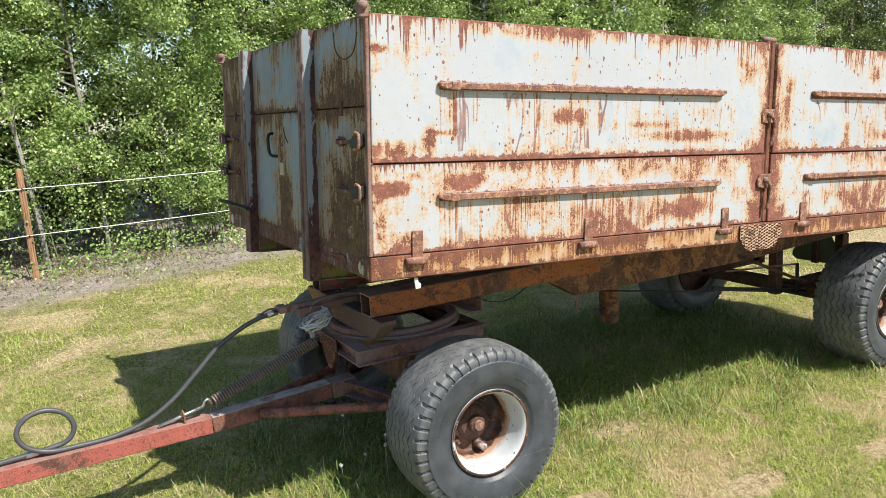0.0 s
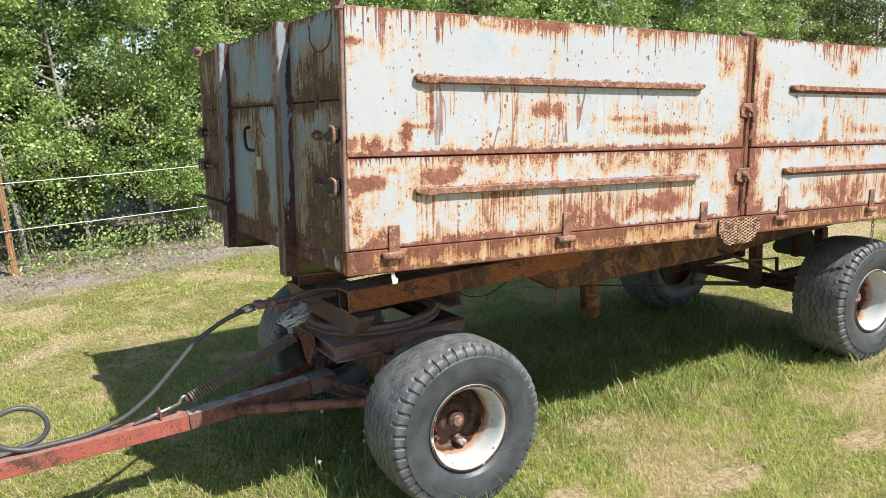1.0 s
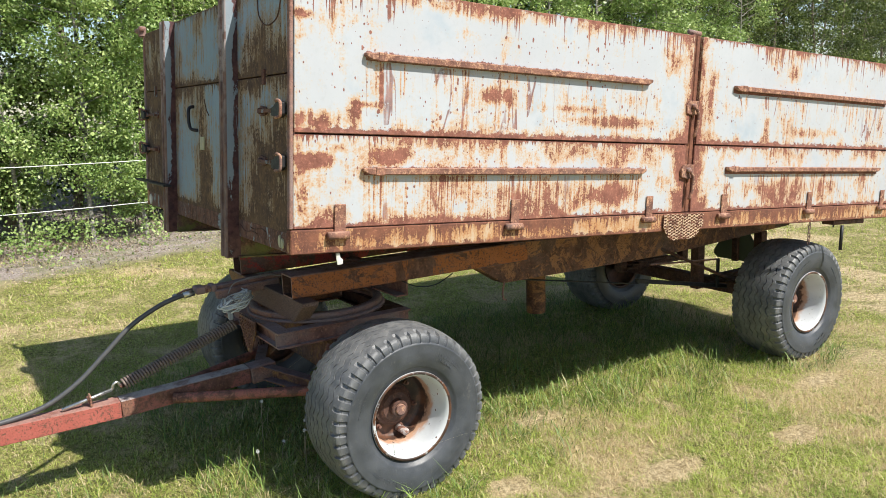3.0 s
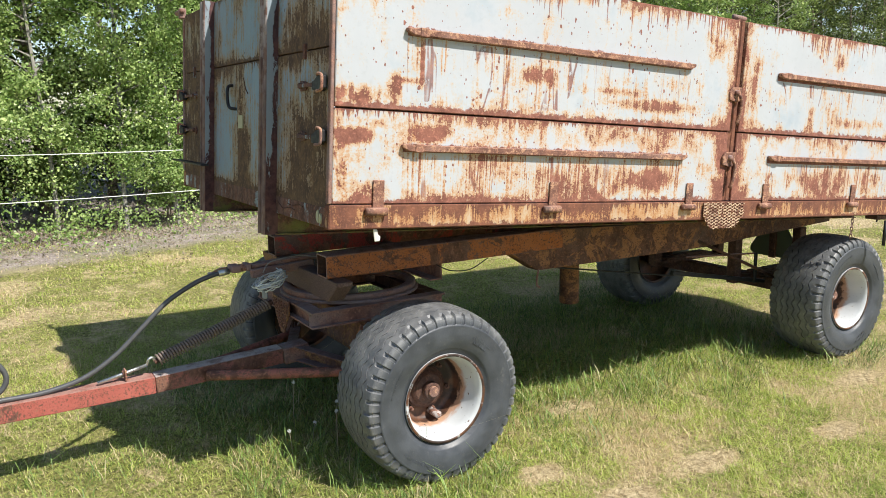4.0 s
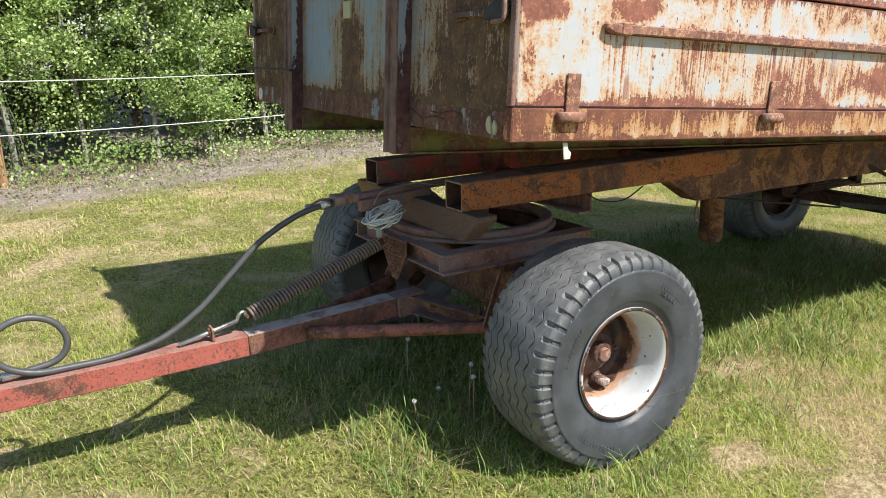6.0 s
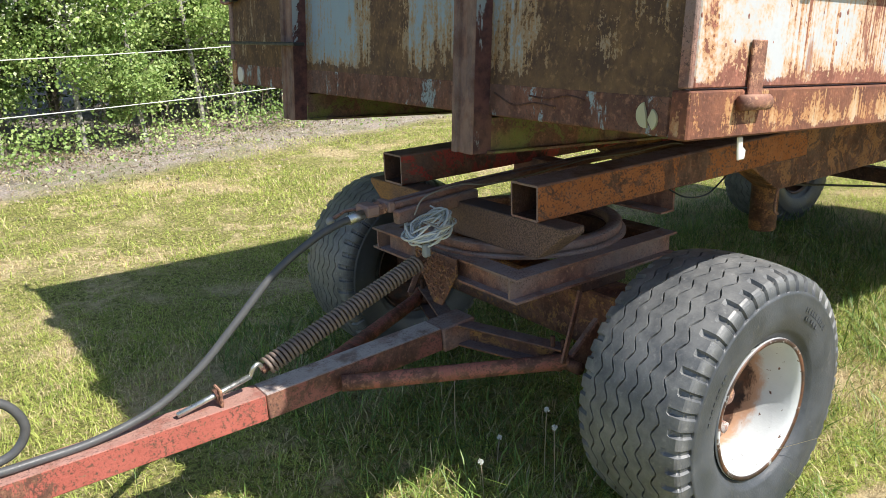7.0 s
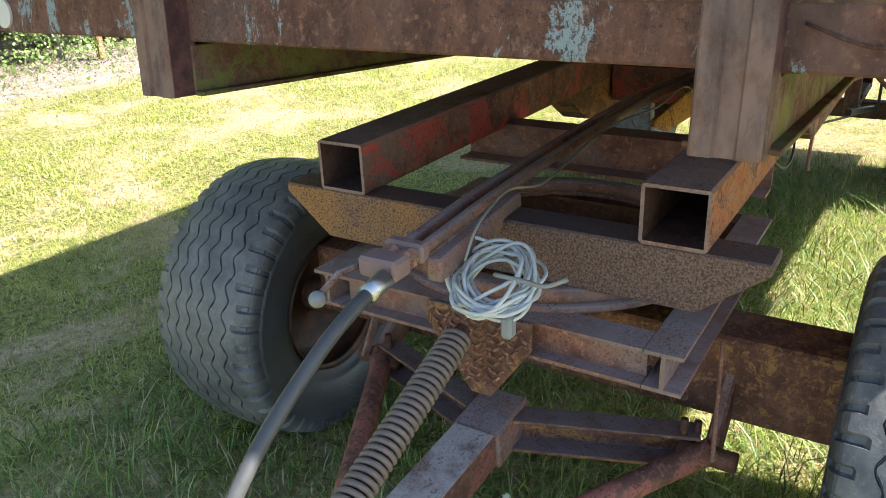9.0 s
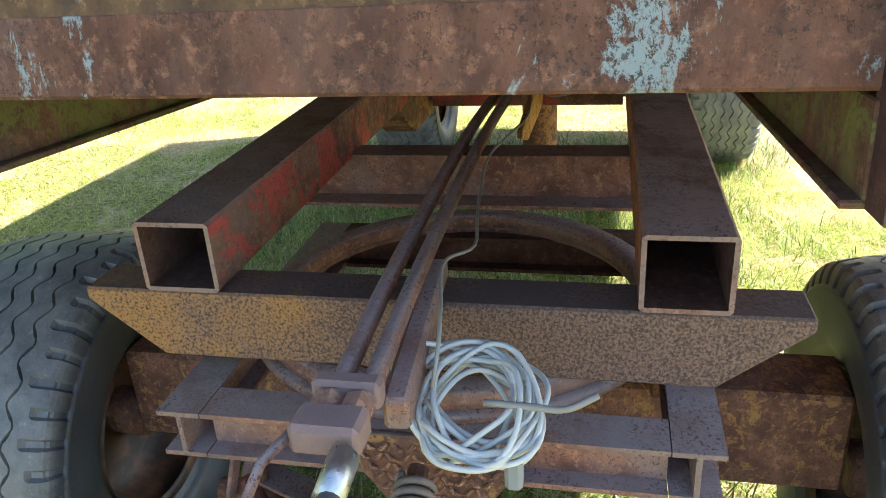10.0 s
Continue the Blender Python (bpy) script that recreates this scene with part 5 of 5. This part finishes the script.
POSTS = [(-1.25 + 7.2 * k, 9.45 + 1.36 * k) for k in (-2, -1, 0, 1, 2, 3)]
for px_, py_ in POSTS:
    fence_post(px_, py_)
for z in (0.672, 1.344):
    pts = []
    for (ax, ay), (bx, by) in zip(POSTS, POSTS[1:]):
        for k in range(6):
            t = k / 6
            pts.append((ax + (bx - ax) * t, ay - 0.07 + (by - ay) * t, z + float(lift(ax, ay)) - 0.05 * 4 * t * (1 - t)))
    tagged(part("fence_wire", tube(bmesh.new(), pts, 0.0065, 5), "wire"), "white electric fence rope between the posts", "fence wire", "ropes of the pasture fence")


# ---- trees ----
def leaves_mesh(rng, centres, spread, count, size):
    """Many small pointed leaves round the given twig ends."""
    c = centres[rng.integers(0, len(centres), count)]
    p = c + rng.normal(0, 1, (count, 3)) * spread
    nrm = rng.normal(0, 1, (count, 3)) + np.array([0.15, -0.6, 0.7])
    nrm /= np.linalg.norm(nrm, axis=1)[:, None]
    a = np.cross(nrm, rng.normal(0, 1, (count, 3)))
    a /= np.linalg.norm(a, axis=1)[:, None] + 1e-9
    b = np.cross(nrm, a)
    s = size * rng.uniform(0.65, 1.3, count)[:, None]
    fold = nrm * s * 0.12
    v = np.stack([p - a * s * 0.5, p - b * s * 0.34 + fold, p + a * s * 0.55, p + b * s * 0.34 + fold], 1).reshape(-1, 3)
    k = np.arange(count)[:, None] * 4
    return quick_mesh("leaves", v, np.concatenate([k, k + 1, k + 2, k + 3], 1))


def tree(seed, height, wide, low, leaves, size, bark, leaf, trunk_r):
    """A tree with a tapered trunk, limbs and a crown of single leaves."""
    rng = np.random.default_rng(seed)
    ob = thing("birch_tree", "leafy green birch at the wood's edge", "tree", (0, 0, 0), "trees at the wood's edge")
    lean = rng.uniform(-0.06, 0.06, 2)
    path = [(lean[0] * z + 0.06 * math.sin(z * 1.1 + seed), lean[1] * z + 0.05 * math.cos(z * 0.9 + seed), z) for z in np.linspace(-0.1, height * 0.96, 10)]
    bm = tube(bmesh.new(), path, trunk_r, 7, True, 0.012)
    ends = []
    for k in range(int(26 + height * 3)):
        z = low + (height * 0.95 - low) * (k + rng.uniform()) / (26 + height * 3)
        q = rng.uniform(0, 2 * math.pi)
        reach = wide * (0.35 + 0.65 * math.sin(math.pi * min(1, 0.15 + 0.85 * (1 - (z - low) / (height - low))))) * rng.uniform(0.55, 1.1)
        i = min(8, max(0, int((z + 0.1) / (height * 0.96 + 0.1) * 9)))
        base = Vector(path[i]).lerp(Vector(path[i + 1]), 0.5)
        base.z = z
        tip = base + Vector((math.cos(q) * reach, math.sin(q) * reach, reach * rng.uniform(-0.05, 0.5)))
        mid = base.lerp(tip, 0.5) + Vector((0, 0, 0.1 * reach))
        tube(bm, [base, mid, tip], 0.018, 4, False, 0.004)
        for t in (0.45, 0.7, 0.9, 1.05):
            w = base.lerp(tip, t) + Vector(rng.normal(0, 0.10 * wide, 3).tolist())
            ends.append(w)
    part("trunk", bm, bark, ob, "slender trunk with thin limbs")
    me = leaves_mesh(rng, np.array([tuple(e) for e in ends]), np.array([0.115, 0.115, 0.08]) * (0.5 + 0.5 * wide), leaves, size)
    me.materials.append(M[leaf])
    crown = new("crown", me)
    crown.parent = ob
    crown["label"] = "loose crown of small bright leaves"
    return ob


def edge_y(x):
    return 11.2 + 0.22 * x


rng = random.Random(11)
kinds = [tree(s, h, w, lo, 24000, 0.056, "birch", "leaf", 0.042) for s, h, w, lo in ((1, 6.5, 1.25, 0.75), (2, 7.5, 1.35, 0.95), (3, 5.2, 1.15, 0.45), (4, 8.0, 1.4, 1.1))]
places = []
x = -4.0
while x < 26:
    places.append((x, edge_y(x) - 0.6 + rng.uniform(-0.5, 0.5)))
    x += rng.uniform(0.75, 1.15) if x < 10 else rng.uniform(1.2, 1.7)
light_kinds = [tree(s, h, w, lo, 9000, 0.092, "birch", "leaf", 0.05) for s, h, w, lo in ((5, 7.0, 1.4, 0.4), (6, 8.2, 1.5, 0.5))]
spare = list(light_kinds)
for k, (tx, ty) in enumerate(places):
    m = pose(tx, ty, float(lift(tx, ty)), 0, 0, rng.uniform(0, 360))
    if k < len(kinds):
        kinds[k].matrix_basis = m
    else:
        if tx < 9:
            copy_thing(kinds[k % 4], m)
        elif spare:
            spare.pop().matrix_basis = m
        else:
            copy_thing(light_kinds[k % 2], m)
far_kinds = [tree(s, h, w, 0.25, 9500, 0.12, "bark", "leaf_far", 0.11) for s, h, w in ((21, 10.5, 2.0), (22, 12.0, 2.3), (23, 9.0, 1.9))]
k = 0
x = -5.0
while x < 80:
    for row in (0, 1):
        tx = x + rng.uniform(-0.6, 0.6) + row * 0.9
        ty = edge_y(x) + 2.0 + row * 2.3 + rng.uniform(-0.6, 0.6)
        m = pose(tx, ty, float(lift(tx, ty)), 0, 0, rng.uniform(0, 360))
        if k < 3:
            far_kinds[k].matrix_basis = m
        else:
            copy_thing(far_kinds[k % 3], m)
        k += 1
    x += 1.8 if x < 14 else (2.8 if x < 40 else 4.5)


# ---- undergrowth, litter and grass ----
def scatter_blades(count, area, seed, high, wide, keep, tufts, flat=0.45):
    """Single bent blades of grass over a rectangle, two thirds of them in uneven tufts;
    keep(x, y) gives the share that stands there and how tall."""
    rg = np.random.default_rng(seed)
    x0, x1, y0, y1 = area
    cx, cy = rg.uniform(x0, x1, tufts), rg.uniform(y0, y1, tufts)
    size, grow = rg.gamma(2.2, 0.016, tufts) + 0.008, rg.uniform(0.45, 1.5, tufts) ** 1.3
    pick = rg.choice(tufts, count, p=size ** 1.3 / (size ** 1.3).sum())
    px, py = cx[pick] + rg.normal(0, 1, count) * size[pick], cy[pick] + rg.normal(0, 1, count) * size[pick]
    loose = rg.uniform(0, 1, count) < 0.35
    px = np.where(loose, rg.uniform(x0, x1, count), px)
    py = np.where(loose, rg.uniform(y0, y1, count), py)
    hh = np.where(loose, rg.uniform(0.3, 0.8, count), grow[pick])
    share, tall = keep(px, py)
    ok = rg.uniform(0, 1, count) < share
    px, py, hh = px[ok], py[ok], hh[ok] * tall[ok]
    n = len(px)
    q = rg.uniform(0, 2 * np.pi, n)
    lying = rg.uniform(0, 1, n) < flat
    h = high * hh * rg.uniform(0.5, 1.25, n) * np.where(lying, 0.3, 1.0)
    w = wide * rg.uniform(0.7, 1.3, n)
    bend = np.where(lying, rg.uniform(0.02, 0.06, n), h * rg.uniform(0.3, 1.6, n))
    dx, dy = np.cos(q), np.sin(q)
    ax, ay = -np.sin(q), np.cos(q)
    pz = lift(px, py) - 0.004
    v = np.empty((n, 4, 3))
    for k, (f, l, u) in enumerate(((0, 0, 0), (0.3, 1, 0.55), (0.3, -1, 0.55), (1.0, 0, 0.92))):
        v[:, k, 0] = px + dx * bend * f + ax * w * l * 0.5
        v[:, k, 1] = py + dy * bend * f + ay * w * l * 0.5
        v[:, k, 2] = pz + h * u
    base = np.arange(n)[:, None] * 4
    t = np.concatenate([base + np.array([[0, 1, 2]]), base + np.array([[2, 1, 3]])], 1).reshape(-1, 3)
    return quick_mesh("grass", v.reshape(-1, 3), None, t)


def lawn_share(px, py):
    strip = np.clip((8.5 + 0.2 * px - py + 0.5 * np.sin(px * 2.1 + py) * np.cos(py * 1.7 - px)) / 2.2, 0.0, 1)
    patch = 0.5 + 0.5 * np.sin(px * 1.7 + 1.2 * np.sin(py * 1.3)) * np.sin(py * 1.9 + 0.8 * np.sin(px * 2.3))
    under = ((px > -0.3) & (px < 4.6) & (py > 0.3) & (py < 2.9)).astype(float)
    worn = np.zeros_like(px)
    for sx, sy, a, b in WORN_SPOTS:
        worn = np.maximum(worn, np.exp(-(((px - sx) / a) ** 2 + ((py - sy) / b) ** 2)))
    stray = 0.05 + 0.45 * np.clip(patch - 0.72, 0, 1) / 0.28
    return np.maximum(strip * (0.50 + 0.5 * patch) * (1 - 0.6 * under), stray) * (1 - 0.75 * worn), (0.70 + 0.5 * patch + 0.6 * under) * (1 - 0.5 * worn)


def mown_share(px, py):
    """Matted cut grass, thin on the worn spots and taller in between."""
    worn = np.zeros_like(px)
    for sx, sy, a, b in WORN_SPOTS:
        worn = np.maximum(worn, np.exp(-(((px - sx) / a) ** 2 + ((py - sy) / b) ** 2)))
    tuft = np.exp(-(((px - 2.0) / 0.16) ** 2 + ((py + 0.72) / 0.10) ** 2))
    return 1.0 - 0.45 * worn, 1.0 - 0.6 * worn + 1.2 * tuft


def grass_thing(name, me, label, material="grass"):
    me.materials.append(M[material])
    return tagged(new(name, me), label, "grass", kind="stuff")


grass_thing("grass", scatter_blades(720000, (-3.2, 5.9, -1.6, 4.6), 1, 0.036, 0.0036, lawn_share, 34000), "short dry and green grass blades round the trailer")
grass_thing("grass", scatter_blades(260000, (-3.0, 9.5, 4.6, 10.6), 2, 0.040, 0.0075, lawn_share, 30000), "grass between the trailer and the fence")
grass_thing("grass", scatter_blades(190000, (0.2, 4.4, -1.3, 0.9), 7, 0.034, 0.0027, mown_share, 16000, 0.72), "matted cut grass and straw in front of the trailer")
grass_thing("grass", scatter_blades(50000, (5.6, 14.0, -3.0, 4.6), 3, 0.055, 0.009, lawn_share, 6000), "grass behind the trailer")


def rough_share(px, py):
    """Long grass is left standing where no mower reaches: at the wheels, the drawbar and under the bed, where its dark
    green also stands in for shade.
    """
    near = np.zeros_like(px)
    for wx, wy in ((WHEEL_X, 0.325), (WHEEL_X, 2.21), (REAR_X, 0.325), (REAR_X, 2.21)):
        d = np.hypot((px - wx) / 0.42, (py - wy) / 0.36)
        near = np.maximum(near, np.exp(-((d - 1.0) / 0.22) ** 2))
    bar = np.exp(-((py - 1.235) / 0.22) ** 2) * ((px < 0.3) & (px > -2.4)) * 0.3
    below = ((px > -0.25) & (px < 4.5) & (py > 0.42 + 0.1 * np.sin(px * 7)) & (py < 2.9)) * 0.75
    edge = np.exp(-((py - 0.25 + 0.12 * np.sin(px * 5)) / 0.16) ** 2) * ((px > 1.0) & (px < 3.6)) * 0.35
    return np.maximum(np.maximum(near, bar), np.maximum(below, edge)) * 0.8, np.ones_like(px)


grass_thing("grass", scatter_blades(130000, (-2.5, 4.8, -0.4, 3.1), 4, 0.105, 0.0045, rough_share, 5000), "long uncut grass round the wheels and under the bed, its green darkened for shade", "long_grass")


def stalk_share(px, py):
    """Thin seed stalks stand in the shade by the drawbar and along the bed."""
    return np.where(np.hypot((px - 0.2) / 1.5, (py - 0.9) / 0.9) < 1.0, 0.9, 0.15), np.ones_like(px)


grass_thing("grass", scatter_blades(1100, (-1.8, 4.4, -0.3, 3.0), 6, 0.30, 0.0028, stalk_share, 420), "tall thin grass stalks by the drawbar", "long_grass")


def litter_mesh():
    rg = np.random.default_rng(9)
    n = 42000
    px = rg.uniform(-3, 15, n)
    py = edge_y(px) - 0.3 - np.abs(rg.normal(0, 1.7, n)) + 1.0
    c = np.stack([px, py, lift(px, py) + 0.012], 1)
    return leaves_mesh(rg, c, np.array([0.02, 0.02, 0.006]), n, 0.034)


me = litter_mesh()
me.materials.append(M["weed"])
tagged(new("leaf_litter", me), "dry brown leaves and twigs on bare ground", "litter", kind="stuff")


def undergrowth():
    rg = np.random.default_rng(14)
    cs = []
    for k in range(420):
        ux = rg.uniform(-3.5, 16)
        uy = edge_y(ux) - 0.9 + rg.uniform(-0.6, 1.2)
        cs.append((ux, uy, rg.uniform(0.1, 1.1)))
    for k in range(170):
        ux = rg.uniform(-3.5, 12)
        cs.append((ux, edge_y(ux) - 0.9 - abs(rg.normal(0, 1.1)), rg.uniform(0.02, 0.14)))
    return leaves_mesh(rg, np.array(cs), np.array([0.14, 0.14, 0.10]), 23000, 0.050)


me = undergrowth()
me.materials.append(M["leaf"])
tagged(new("undergrowth", me), "low leafy shrubs below the trees", "shrub", kind="stuff")


# ---- seed heads in the shaded grass ----
def dandelion(x, y, high, lean, seed):
    rng = random.Random(seed)
    z = float(lift(x, y))
    ob = thing("dandelion", "tall dandelion gone to seed in the grass", "weed", (x, y, z - 0.01), "seed heads in the grass")
    tip = (lean, 0.3 * lean, high)
    part("stem", tube(bmesh.new(), smooth_way([(0, 0, 0), (lean * 0.3, 0, high * 0.55), tip], 4), 0.0022, 5), "weed", ob, "", None, True)
    bm = bmesh.new()
    for k in range(46):
        d = Vector((rng.gauss(0, 1), rng.gauss(0, 1), rng.gauss(0.3, 1))).normalized() * 0.011
        tube(bm, [Vector(tip), Vector(tip) + d + Vector((0, 0, 0.004))], 0.0006, 3, False, 0.0016)
    part("seed_head", bm, "wire", ob, "small pale seed head")


for k, (dx, dy, dh, dl) in enumerate(((0.245, 1.18, 0.30, 0.01), (0.33, 0.755, 0.30, 0.02), (0.31, 0.68, 0.28, 0.0), (0.10, 0.82, 0.17, -0.015), (0.27, 0.95, 0.12, 0.02))):
    dandelion(dx, dy, dh, dl, k)


# ---- thin stems and twigs below the trees ----
def thicket():
    rg = random.Random(31)
    bm = bmesh.new()
    for k in range(150):
        ux = rg.uniform(-3.5, 12)
        uy = edge_y(ux) - 0.7 + rg.uniform(-0.5, 1.4)
        z = float(lift(ux, uy))
        hi, lx, ly = rg.uniform(0.5, 1.8), rg.uniform(-0.35, 0.35), rg.uniform(-0.3, 0.3)
        a, b, c = Vector((ux, uy, z - 0.03)), Vector((ux + lx * 0.35, uy + ly * 0.35, z + hi * 0.5)), Vector((ux + lx, uy + ly, z + hi))
        tube(bm, [a, b, c], rg.uniform(0.006, 0.014), 4, False, 0.003)
        for i in range(3):
            f = b.lerp(c, rg.uniform(0, 0.8))
            tube(bm, [f, f + Vector((rg.uniform(-0.3, 0.3), rg.uniform(-0.3, 0.1), rg.uniform(0.05, 0.3)))], 0.004, 3, False, 0.002)
    return bm


tagged(part("thicket", thicket(), "bark"), "bare thin stems and twigs below the trees", "shrub", kind="stuff")
